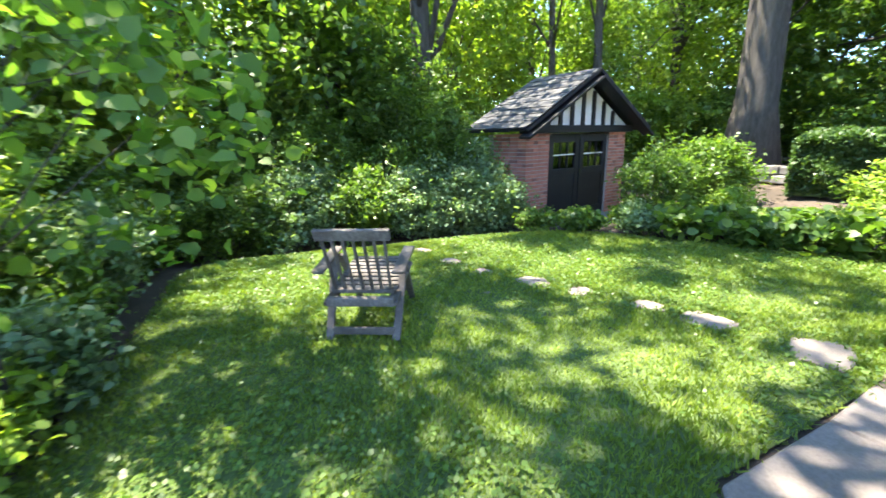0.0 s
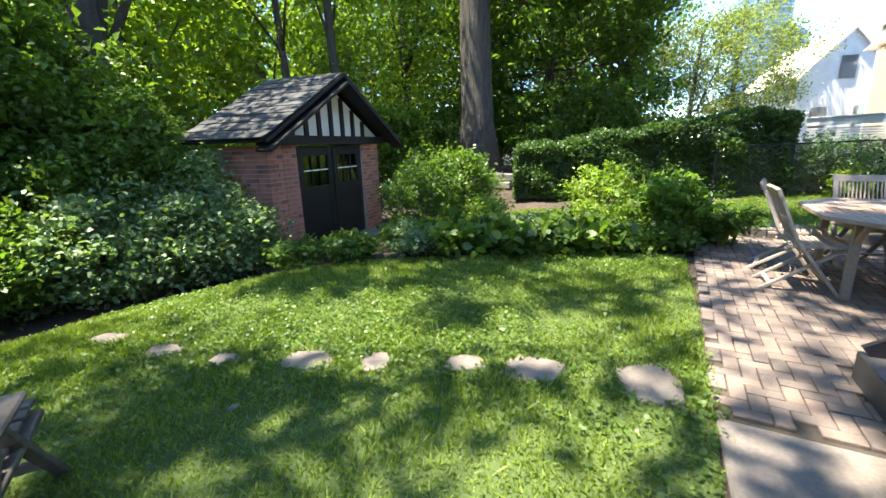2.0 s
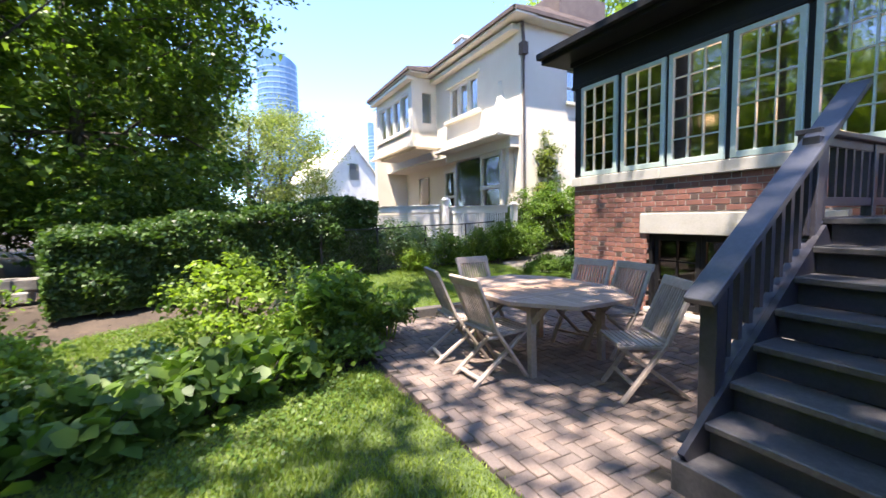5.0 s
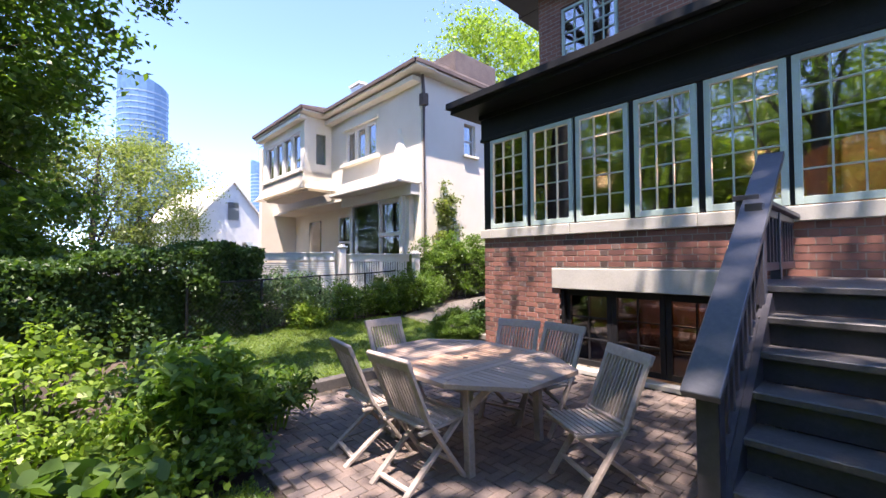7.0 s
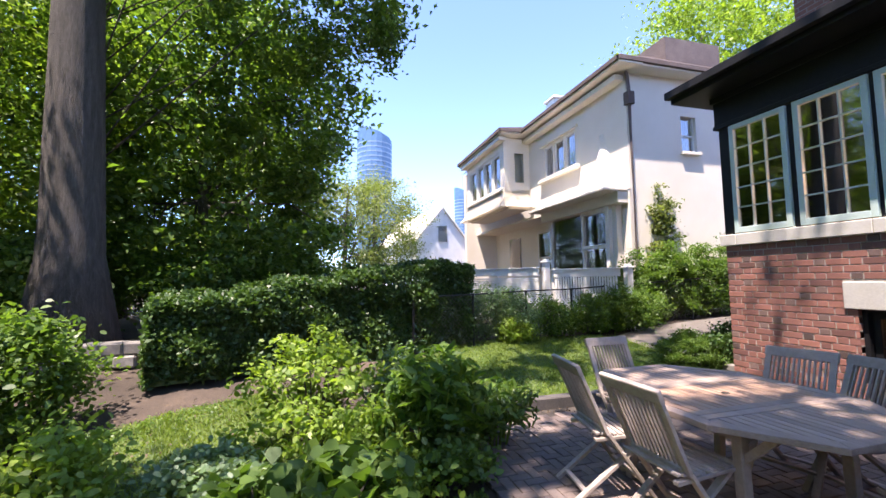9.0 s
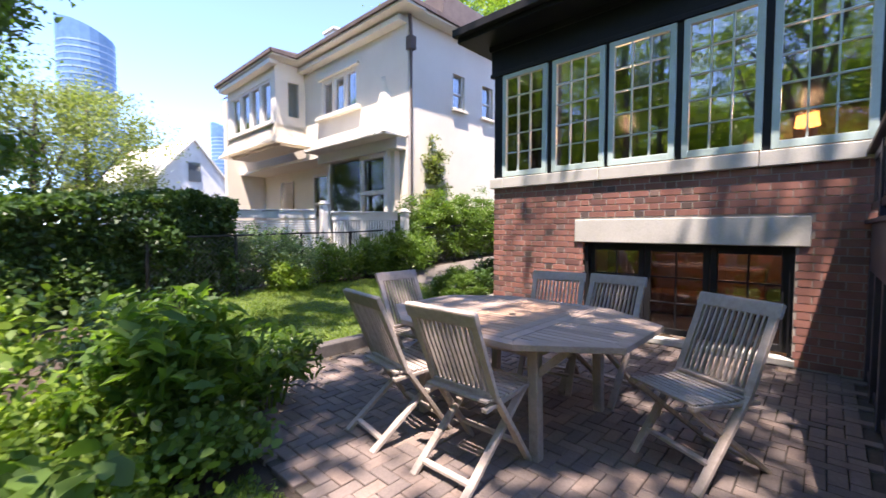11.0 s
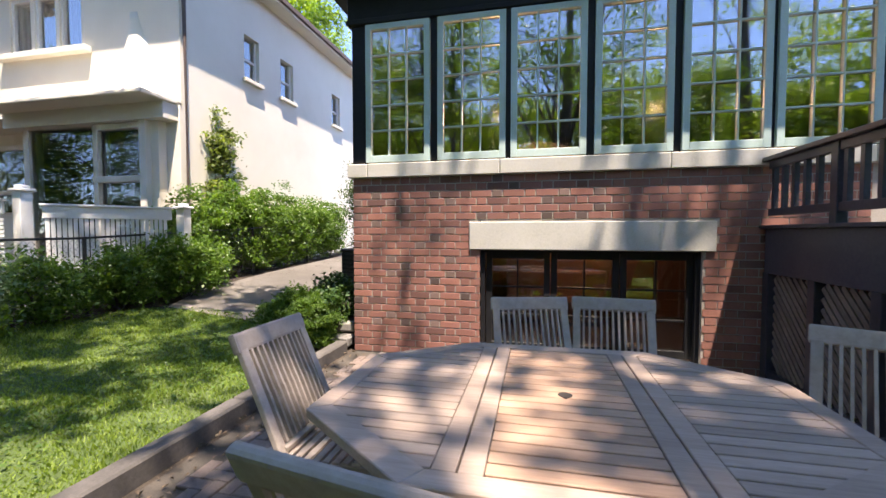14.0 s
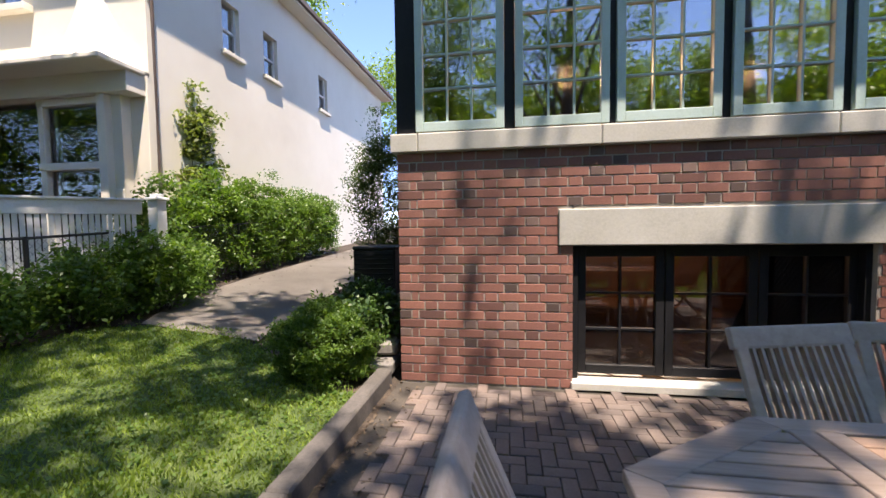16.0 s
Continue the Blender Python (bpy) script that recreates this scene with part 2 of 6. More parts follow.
def coursed_brick(name):
    """Brickwork too far off for single bricks: courses and joints in the colour and relief."""
    m, t, p = nodes_of(name)
    g = t.nodes.new("ShaderNodeNewGeometry")
    sp, cb, ad = t.nodes.new("ShaderNodeSeparateXYZ"), t.nodes.new("ShaderNodeCombineXYZ"), t.nodes.new("ShaderNodeMath")
    t.links.new(g.outputs["Position"], sp.inputs[0])
    t.links.new(sp.outputs[0], ad.inputs[0])
    t.links.new(sp.outputs[1], ad.inputs[1])
    t.links.new(ad.outputs[0], cb.inputs[0])
    t.links.new(sp.outputs[2], cb.inputs[1])
    br = t.nodes.new("ShaderNodeTexBrick")
    br.inputs["Color1"].default_value, br.inputs["Color2"].default_value = (0.31, 0.125, 0.088, 1), (0.22, 0.09, 0.066, 1)
    br.inputs["Mortar"].default_value = (0.33, 0.28, 0.24, 1)
    br.inputs["Scale"].default_value, br.inputs["Mortar Size"].default_value = 1.0, 0.006
    br.inputs["Brick Width"].default_value, br.inputs["Row Height"].default_value = 0.215, 0.074
    t.links.new(cb.outputs[0], br.inputs["Vector"])
    stain = noise_tex(t, g.outputs["Position"], 1.3, 5)
    t.links.new(mixrgb(t, br.outputs["Color"], ramp(t, stain, [(0.3, (0.75, 0.75, 0.75)), (0.7, (1.15, 1.12, 1.1))]), 1.0, "MULTIPLY"), p.inputs["Base Color"])
    p.inputs["Roughness"].default_value = 0.85
    bump(t, p, br.outputs["Fac"], -0.4, 0.006)
    return m


M_BRICKFAR = coursed_brick("distant_brickwork")


# ---- mesh helpers ----
def add_box(bm, c, s, m=None):
    """A box of size s about c, turned by m first."""
    mat = Matrix.Translation(c) @ (m or Matrix.Identity(4)) @ Matrix.Diagonal((*s, 1))
    return bmesh.ops.create_cube(bm, size=1, matrix=mat)["verts"]


def boxes(*specs, bevel=0.0, seg=1):
    bm = bmesh.new()
    for c, s, *m in specs:
        add_box(bm, c, s, *m)
    if bevel:
        bmesh.ops.bevel(bm, geom=bm.edges[:], offset=bevel, segments=seg, affect="EDGES", profile=0.6)
    return bm


def beam(bm, a, b, w, d, up=(0, 0, 1)):
    """A square-cut bar from a to b, w wide (sideways) and d deep."""
    a, b = Vector(a), Vector(b)
    z = (b - a).normalized()
    x = Vector(up).cross(z)
    if x.length < 1e-5:
        x = Vector((1, 0, 0))
    x.normalize()
    y = z.cross(x)
    m = Matrix((x, y, z)).transposed().to_4x4()
    return add_box(bm, (a + b) / 2, (w, d, (b - a).length), m)


def beams(*specs, bevel=0.0):
    bm = bmesh.new()
    for s in specs:
        beam(bm, *s)
    if bevel:
        bmesh.ops.bevel(bm, geom=bm.edges[:], offset=bevel, segments=1, affect="EDGES")
    return bm


def prism(outline, h, z=0.0, bevel=0.0):
    """An upright prism over an outline of (x, y)."""
    bm = bmesh.new()
    lo = [bm.verts.new((x, y, z)) for x, y in outline]
    hi = [bm.verts.new((x, y, z + h)) for x, y in outline]
    bm.faces.new(lo[::-1])
    bm.faces.new(hi)
    n = len(lo)
    for i in range(n):
        bm.faces.new((lo[i], lo[(i + 1) % n], hi[(i + 1) % n], hi[i]))
    bmesh.ops.recalc_face_normals(bm, faces=bm.faces[:])
    if bevel:
        bmesh.ops.bevel(bm, geom=bm.edges[:], offset=bevel, segments=1, affect="EDGES")
    return bm


def tube(bm, pts, radii, sides=8):
    rings = []
    for i, (p, r) in enumerate(zip(pts, radii)):
        a, b = Vector(pts[max(i - 1, 0)]), Vector(pts[min(i + 1, len(pts) - 1)])
        q = (b - a).to_track_quat("Z", "Y")
        rings.append([bm.verts.new(Vector(p) + q @ Vector((r * math.cos(k * math.tau / sides), r * math.sin(k * math.tau / sides), 0))) for k in range(sides)])
    for u, v in zip(rings, rings[1:]):
        for k in range(sides):
            bm.faces.new((u[k], u[(k + 1) % sides], v[(k + 1) % sides], v[k]))
    bm.faces.new(rings[0][::-1])
    bm.faces.new(rings[-1])


def finish(bm, name, material, smooth=False):
    me = bpy.data.meshes.new(name)
    bm.to_mesh(me)
    bm.free()
    me.materials.append(material)
    if smooth:
        me.polygons.foreach_set("use_smooth", [True] * len(me.polygons))
    return me


def part(name, bm, material, parent, label="", smooth=False):
    ob = new(name, finish(bm, name, material, smooth))
    ob.parent = parent
    return tagged(ob, label)


def shared(name, mesh, parent, m):
    ob = new(name, mesh)
    ob.parent = parent
    ob.matrix_basis = m
    return ob


def thing(name, m, label, category, group="", kind=""):
    ob = new(name)
    ob.matrix_basis = m
    ob.empty_display_size = 0.1
    return tagged(ob, label, category, group, kind)


def single(name, bm, material, label, category, group="", kind="", m=None, smooth=False):
    ob = new(name, finish(bm, name, material, smooth))
    if m is not None:
        ob.matrix_basis = m
    return tagged(ob, label, category, group, kind)


def smooth01(a, b, v):
    u = min(1.0, max(0.0, (v - a) / (b - a)))
    return u * u * (3 - 2 * u)


def gz(x, y):
    """Height of the ground: level round the patio, lower at the shed, rising east and along the side path."""
    dip = -0.34 * smooth01(3.9, 6.2, y + 0.15 * (x - 6)) * (1 - smooth01(8.5, 11.0, x))
    rise = 0.22 * smooth01(8.6, 12.5, x)
    lane = 0.045 * max(0.0, min(25.0, -3.6 - y)) * smooth01(7.9, 9.5, x) * (1 - smooth01(60, 90, x))
    return dip + rise + lane


def leaf_arrays(rng, centres, size, tilt=0.7, aspect=0.55, vary=0.35, droop=0.25, near=False):
    """Pointed, slightly folded leaves, one quad each, about the given centres."""
    n = len(centres)
    nrm = rng.normal(size=(n, 3)) * tilt + np.array([0, 0, 1.0])
    nrm /= np.linalg.norm(nrm, axis=1)[:, None]
    d = rng.normal(size=(n, 3))
    d -= nrm * (d * nrm).sum(1)[:, None]
    d /= np.linalg.norm(d, axis=1)[:, None]
    s = np.cross(nrm, d)
    ln = (size * (1 + vary * rng.uniform(-1, 1, n)))[:, None]
    w = ln * aspect * 0.5
    base = centres - d * ln * 0.5
    tip = centres + d * ln * 0.5 - nrm * ln * droop
    mid = centres - d * ln * 0.08
    if near:
        a, b = centres - d * ln * 0.28, centres + d * ln * 0.16 - nrm * ln * droop * 0.3
        lift = nrm * ln * 0.1
        return np.stack([base, a + s * w * 0.85 + lift, b + s * w + lift, tip, b - s * w + lift, a - s * w * 0.85 + lift], 1).reshape(-1, 3)
    v = np.stack([base, mid + s * w + nrm * ln * 0.1, tip, mid - s * w + nrm * ln * 0.1], 1).reshape(-1, 3)
    return v


def quads_mesh(name, verts, material, k=4):
    """A mesh of separate k-sided faces, k vertices each."""
    n = len(verts) // k
    me = bpy.data.meshes.new(name)
    me.vertices.add(n * k)
    me.vertices.foreach_set("co", np.asarray(verts, dtype=np.float32).ravel())
    me.loops.add(n * k)
    me.loops.foreach_set("vertex_index", np.arange(n * k, dtype=np.int32))
    me.polygons.add(n)
    me.polygons.foreach_set("loop_start", np.arange(0, n * k, k, dtype=np.int32))
    me.update(calc_edges=True)
    me.materials.append(material)
    return me


def clump_points(rng, centre, radii, clumps, per, spread, hollow=0.55, flat=0.6):
    """Points in loose clumps, more of them towards the outside of a lumpy ellipsoid."""
    u = rng.normal(size=(clumps, 3))
    u /= np.linalg.norm(u, axis=1)[:, None]
    r = hollow + (1 - hollow) * rng.uniform(0, 1, clumps) ** 0.5
    lump = 1 + 0.22 * np.sin(u[:, 0] * 5 + centre[0]) * np.cos(u[:, 1] * 4 + centre[1]) + 0.12 * np.sin(u[:, 2] * 7)
    c = np.array(centre) + u * np.array(radii) * (r * lump)[:, None]
    q = rng.normal(size=(clumps, per, 3)) * np.array([1, 1, flat]) * (spread * rng.uniform(0.6, 1.3, (clumps, 1, 1)))
    return c, (c[:, None, :] + q).reshape(-1, 3)


def make_tree(at, height, trunk_r, crown_c, crown_r, clumps, per, spread, leaf, material, label, seed, category="tree", lean=(0, 0), limbs=10, group="", wobble=0.12, limb=0.38, near=False, aspect=0.55, fork=0.35, gaps=()):
    """A tapered trunk with limbs from fork upwards, and a crown of separate leaves in clumps; the sun reaches the gaps (x, y, z, radius)."""
    rng = np.random.default_rng(seed)
    base = thing("tree", pose(at[0], at[1], gz(at[0], at[1])), label, category, group)
    bm = bmesh.new()
    k = 9
    pts, rad = [], []
    for i in range(k):
        f = i / (k - 1)
        flare = 1 + 0.55 * math.exp(-f * height / 0.45)
        pts.append((lean[0] * f + wobble * math.sin(f * 5 + seed), lean[1] * f + wobble * (math.cos(f * 4 + seed) - math.cos(seed)), f * height - 0.08))
        rad.append(trunk_r * flare * (1 - 0.62 * f))
    tube(bm, pts, rad, 18)
    c, p = clump_points(rng, crown_c, crown_r, clumps, per, spread)
    if gaps:
        at_world = c + np.array([at[0], at[1], gz(at[0], at[1])])
        open_sky = np.zeros(clumps, bool)
        for gx, gy, gh, gr in gaps:
            d = at_world - np.array([gx, gy, gh])
            open_sky |= np.linalg.norm(np.cross(d, np.array(SUN_DIR)), axis=1) < gr + 0.14
        c, p = c[~open_sky], p.reshape(clumps, per, 3)[~open_sky].reshape(-1, 3)
        clumps = len(c)
    for j in rng.choice(clumps, min(limbs, clumps), replace=False):
        f = rng.uniform(fork, 0.9)
        i = int(f * (k - 1))
        a, e = Vector(pts[i]), Vector(c[j])
        mid = a.lerp(e, 0.5) + Vector((rng.normal() * 0.3, rng.normal() * 0.3, 0.5))
        r0 = rad[i] * limb
        tube(bm, [a, mid, e], [r0, r0 * 0.6, r0 * 0.15], 7)
    part("trunk", bm, M_BARK, base, smooth=True)
    v = leaf_arrays(rng, p, leaf, 0.8, aspect, near=near)
    ob = new("crown", quads_mesh("crown", v, material, 6 if near else 4))
    ob.parent = base
    return base


def make_shrub(name, at, radii, clumps, per, spread, leaf, material, label, seed, category="shrub", stems=9, group="", aspect=0.55, tilt=0.7, hollow=0.35):
    """A shrub of thin stems with leaves in clumps, its foot on the ground."""
    rng = np.random.default_rng(seed)
    base = thing(name, pose(at[0], at[1], gz(at[0], at[1])), label, category, group)
    c, p = clump_points(rng, (0, 0, radii[2] * 0.98), radii, clumps, per, spread, hollow)
    p = p[p[:, 2] > 0.02]
    bm = bmesh.new()
    for j in rng.choice(clumps, min(stems, clumps), replace=False):
        e = Vector(c[j])
        e.z = max(e.z, 0.15)
        a = Vector((e.x * 0.15, e.y * 0.15, -0.04))
        tube(bm, [a, a.lerp(e, 0.5) + Vector((0, 0, 0.06)), e], [0.012, 0.008, 0.003], 5)
    part("stem", bm, M_BARK, base)
    ob = new("leaves", quads_mesh("leaves", leaf_arrays(rng, p, leaf, tilt, aspect, near=True), material, 6))
    ob.parent = base
    return base


def make_clump(name, at, stems, height, splay, leaf, material, stem_material, label, seed, category="plant"):
    """A perennial of upright bare stems, with drooping leaflets on their upper half."""
    rng = np.random.default_rng(seed)
    base = thing(name, pose(at[0], at[1], gz(at[0], at[1])), label, category)
    cent = []
    for i in range(stems):
        a, r = rng.uniform(0, math.tau), rng.uniform(0.1, 1.0) ** 0.6
        foot = Vector((math.cos(a) * r * splay * 0.4, math.sin(a) * r * splay * 0.4, -0.03))
        tip = Vector((math.cos(a) * r * splay, math.sin(a) * r * splay, height * rng.uniform(0.72, 1.0) * (1 - 0.22 * r)))
        mid = foot.lerp(tip, 0.5) + Vector((0, 0, 0.05))
        bm = bmesh.new()
        tube(bm, [foot, mid, tip], [0.008, 0.007, 0.003], 5)
        part("stem", bm, stem_material, base)
        for f in np.linspace(0.56, 1.0, 5):
            p = foot.lerp(tip, f)
            for _ in range(2):
                b = rng.uniform(0, math.tau)
                for k in range(5):
                    cent.append((p.x + math.cos(b + (k - 2) * 0.35) * (0.06 + 0.03 * k), p.y + math.sin(b + (k - 2) * 0.35) * (0.06 + 0.03 * k), p.z + 0.02 - 0.012 * k))
    v = leaf_arrays(rng, np.array(cent) + rng.normal(size=(len(cent), 3)) * 0.012, leaf, 0.5, 0.32, 0.3, 0.35, True)
    ob = new("foliage", quads_mesh("foliage", v, material, 6))
    ob.parent = base
    return base


# ---- ground ----
def sheet(name, xs, ys, material, label, category, lift=0.0):
    bm = bmesh.new()
    grid = [[bm.verts.new((x, y, gz(x, y) + lift)) for x in xs] for y in ys]
    for r0, r1 in zip(grid, grid[1:]):
        for i in range(len(xs) - 1):
            bm.faces.new((r0[i], r0[i + 1], r1[i + 1], r1[i]))
    return single(name, bm, material, label, category, kind="structure", smooth=True)


fine_x = [-1200, -400, -120, -50, -25, -12] + [-8 + 0.5 * i for i in range(57)] + [24, 30, 40, 60, 90, 150, 400, 1200]
fine_y = [-1200, -400, -120, -60, -40, -25, -18, -14] + [-11 + 0.5 * i for i in range(53)] + [18, 22, 30, 45, 80, 200, 500, 1200]
sheet("ground", fine_x, fine_y, M_SOIL, "dark soil and leaf litter under the shrubs", "ground", -0.03)

# edge of the lawn: a fan of (x, y) from the patio round to the left bed
LAWN = [(1.75, 0.71), (3.0, 0.68), (4.3, 0.70), (5.3, 0.74), (6.35, 0.80), (6.3, 1.4), (5.95, 2.1), (5.55, 2.9), (5.0, 3.75), (4.4, 4.7), (3.6, 5.35), (2.5, 5.85), (1.2, 6.2), (0.1, 6.2), (-0.45, 5.0), (-0.62, 3.4), (-0.78, 2.4), (-0.9, 1.2), (-1.0, 0.0), (-1.0, -1.2), (0.2, -1.2), (1.0, -0.4), (1.3, 0.35)]
LAWN_EAST = [(8.0, -3.0), (8.0, 0.0), (7.6, 0.35), (8.3, 1.0), (9.3, 0.9), (10.6, 0.3), (11.6, -1.0), (11.7, -2.6), (11.5, -3.9), (10.9, -4.25), (10.1, -4.3), (9.2, -3.7), (8.5, -3.1)]
LAWN_BACK = [(6.6, 2.6), (7.0, 1.7), (8.0, 1.6), (9.2, 1.8), (9.5, 2.7), (9.1, 3.5), (8.4, 4.4), (7.0, 4.8), (6.2, 4.3)]


STONES = ((3.33, 0.98, 0.17, 0.2, -66), (3.2, 1.59, 0.18, 0.15, -72), (3.08, 2.01, 0.13, 0.1, -60), (2.84, 2.52, 0.1, 0.12, -75), (2.66, 2.94, 0.16, 0.13, -62), (2.41, 3.44, 0.11, 0.08, -70), (2.3, 3.95, 0.13, 0.09, -66), (2.22, 4.55, 0.13, 0.08, -68), (2.11, 2.91, 0.035, 0.03, 0))


def inside(x, y, poly):
    c = np.zeros(len(x), bool)
    for (x0, y0), (x1, y1) in zip(poly, poly[1:] + poly[:1]):
        hit = ((y0 > y) != (y1 > y)) & (x < (x1 - x0) * (y - y0) / ((y1 - y0) or 1e-9) + x0)
        c ^= hit
    return c


def lawn(name, poly, label, blades, seed):
    """A turf sheet cut to its outline, with mown blades on it."""
    bm = bmesh.new()
    vs = [bm.verts.new((x, y, 0)) for x, y in poly]
    bm.faces.new(vs)
    bmesh.ops.triangulate(bm, faces=bm.faces[:])
    for _ in range(4):
        bmesh.ops.subdivide_edges(bm, edges=[e for e in bm.edges if e.calc_length() > 0.35], cuts=1, use_grid_fill=True)
    for v in bm.verts:
        v.co.z = gz(v.co.x, v.co.y) - 0.008
    bmesh.ops.recalc_face_normals(bm, faces=bm.faces[:])
    single(name, bm, M_TURF, label, "lawn", kind="structure")
    rng = np.random.default_rng(seed)
    lo, hi = np.min(poly, 0), np.max(poly, 0)
    p = rng.uniform(lo - 0.03, hi + 0.03, (int(blades * 1.9), 2))
    jit = p + rng.normal(size=p.shape) * 0.025
    keep = inside(jit[:, 0], jit[:, 1], poly)
    for sx, sy, sw, sh, sa in STONES:
        ca, sn = math.cos(radians(sa)), math.sin(radians(sa))
        du, dv = p[:, 0] - sx, p[:, 1] - sy
        keep &= np.hypot((du * ca + dv * sn) / sw, (dv * ca - du * sn) / sh) > 0.88 * (1 + 0.16 * np.sin(p[:, 0] * 40) * np.cos(p[:, 1] * 33))
    p = p[keep][:blades]
    n = len(p)
    z = np.array([gz(x, y) for x, y in p]) - 0.012
    tuft = 0.8 + 0.35 * np.sin(p[:, 0] * 3.1 + np.cos(p[:, 1] * 2.3) * 2) * np.cos(p[:, 1] * 3.7)
    h = rng.uniform(0.025, 0.055, n) * tuft
    a = rng.uniform(0, math.tau, n)
    w = rng.uniform(0.004, 0.008, n)
    side = np.stack([np.cos(a), np.sin(a), 0 * a], 1) * w[:, None]
    lean = np.stack([rng.normal(size=n) * 0.018, rng.normal(size=n) * 0.018, h], 1)
    root = np.stack([p[:, 0], p[:, 1], z], 1)
    v = np.stack([root - side, root + side, root + lean * 0.6 + side * 0.7, root + lean], 1).reshape(-1, 3)
    ob = new("grass", quads_mesh("grass", v, L_GRASS))
    tagged(ob, "short mown lawn grass", "grass", kind="stuff")
    c = p[rng.permutation(n)[: n // 4]]
    patch = np.sin(c[:, 0] * 2.1 + 1) + np.sin(c[:, 1] * 1.7 + c[:, 0] * 0.8) + rng.normal(size=len(c)) * 0.6
    c = c[patch > 0]
    cz = np.array([gz(x, y) for x, y in c]) + rng.uniform(0.012, 0.04, len(c))
    ob = new("clover", quads_mesh("clover", leaf_arrays(rng, np.column_stack([c, cz]), 0.026, 0.35, 0.95, 0.4, 0.05), L_MID))
    tagged(ob, "clover leaves among the lawn grass", "clover", kind="stuff")


lawn("lawn", LAWN, "mown lawn of the back garden", 150000, 1)
lawn("lawn_east", LAWN_EAST, "mown strip of lawn beside the patio", 50000, 2)
lawn("lawn_back", LAWN_BACK, "patch of lawn behind the planted bed", 24000, 3)

# concrete walk west of the pavers, in two slabs
rngp = random.Random(5)
walk_slab = thing("pavement", pose(0, 0, 0), "worn concrete garden walk with a cracked joint", "pavement", kind="structure")
part("slab", prism([(1.35, 0.35), (1.75, 0.68), (2.58, 0.66), (2.55, 0.02), (1.35, 0.02)], 0.08, -0.075, 0.01), M_CONCRETE, walk_slab)
part("slab", prism([(2.59, 0.66), (3.15, 0.68), (3.15, 0.04), (2.56, 0.04)], 0.08, -0.075, 0.01), M_CONCRETE, walk_slab)

# stepping stones across the lawn
for sx, sy, sw, sh, sa in STONES:
    out = []
    for i in range(11):
        a = i * math.tau / 11 + rngp.uniform(-0.15, 0.15)
        ca, sn = math.cos(a), math.sin(a)
        r = rngp.uniform(0.84, 1.14)
        out.append((sw * r * math.copysign(abs(ca) ** 0.7, ca), sh * r * math.copysign(abs(sn) ** 0.7, sn)))
    single("stepping_stone", prism(out, 0.045, -0.042, 0.006), M_FLAG, "flat grey flagstone sunk in the lawn", "stepping stone", "stepping stones across the lawn", m=pose(sx, sy, gz(sx, sy), rngp.uniform(-1.5, 1.5), rngp.uniform(-1.5, 1.5), sa))

# side path up to the street
PATH_L = [(11.15, -4.15), (11.6, -5.2), (11.75, -7), (11.8, -10), (11.8, -14), (11.8, -20), (11.8, -27)]
PATH_R = [(9.6, -4.05), (9.75, -5.2), (9.85, -7), (9.95, -10), (9.95, -14), (10.0, -20), (10.0, -27)]
bm = bmesh.new()
va = [bm.verts.new((x, y, gz(x, y) + 0.012)) for x, y in PATH_L]
vb = [bm.verts.new((x, y, gz(x, y) + 0.012)) for x, y in PATH_R]
for i in range(len(va) - 1):
    bm.faces.new((va[i], va[i + 1], vb[i + 1], vb[i]))
bmesh.ops.solidify(bm, geom=bm.faces[:], thickness=0.06)
single("path", bm, M_PATH, "pale concrete path between the two houses", "path", kind="structure")

# ---- our house: brick base, sunroom, upper storey ----
WY, XE, XW = -3.31, 7.82, 0.2          # wall face, east corner, west end
SILL0, SILL1, HEAD = 1.855, 2.0, 3.44
WX0, WX1, WZ0, WZ1 = 4.44, 6.45, 0.06, 1.105   # basement window
house = thing("house", pose(0, 0, 0), "brick house with a dark sunroom over the patio", "house", kind="structure")
MB = 0.006    # bricks stand this far proud of the mortar bed
core = boxes(((WX1 + (XE - WX1) / 2, WY - 0.15 - MB, 0.9), (XE - WX1 - 2 * MB, 0.3, 1.91)),
             ((XW + (WX0 - XW) / 2, WY - 0.15 - MB, 0.9), (WX0 - XW, 0.3, 1.91)),
             (((WX0 + WX1) / 2, WY - 0.15 - MB, (WZ1 + SILL0) / 2), (WX1 - WX0, 0.3, SILL0 - WZ1)),
             (((WX0 + WX1) / 2, WY - 0.15 - MB, -0.02), (WX1 - WX0, 0.3, 0.14)),
             ((XE - 0.15 - MB, WY - 4.0, 0.9), (0.3, 7.4, 1.91)))
part("mortar_bed", core, M_MORTAR, house, "pale mortar between the bricks")
part("lintel", boxes(((5.45, WY - 0.06, 1.2475), (2.22, 0.16, 0.275)), bevel=0.006), M_STONE, house, "smooth pale limestone lintel")
part("window_sill", boxes(((5.445, WY - 0.06, 0.03), (2.05, 0.2, 0.06)), bevel=0.006), M_STONE, house, "worn pale stone sill")
for a, b in ((XW, 3.2), (3.203, 4.73), (4.733, 6.257), (6.26, 7.64), (7.643, 7.865)):
    part("sill_course", boxes((((a + b) / 2, WY - 0.09, (SILL0 + SILL1) / 2), (b - a, 0.27, SILL1 - SILL0)), bevel=0.008), M_STONE, house, "grey limestone sill course")
part("sill_course", boxes(((XE - 0.09 + 0.0, WY - 4.0, (SILL0 + SILL1) / 2), (0.27, 7.54, SILL1 - SILL0)), bevel=0.008), M_STONE, house)

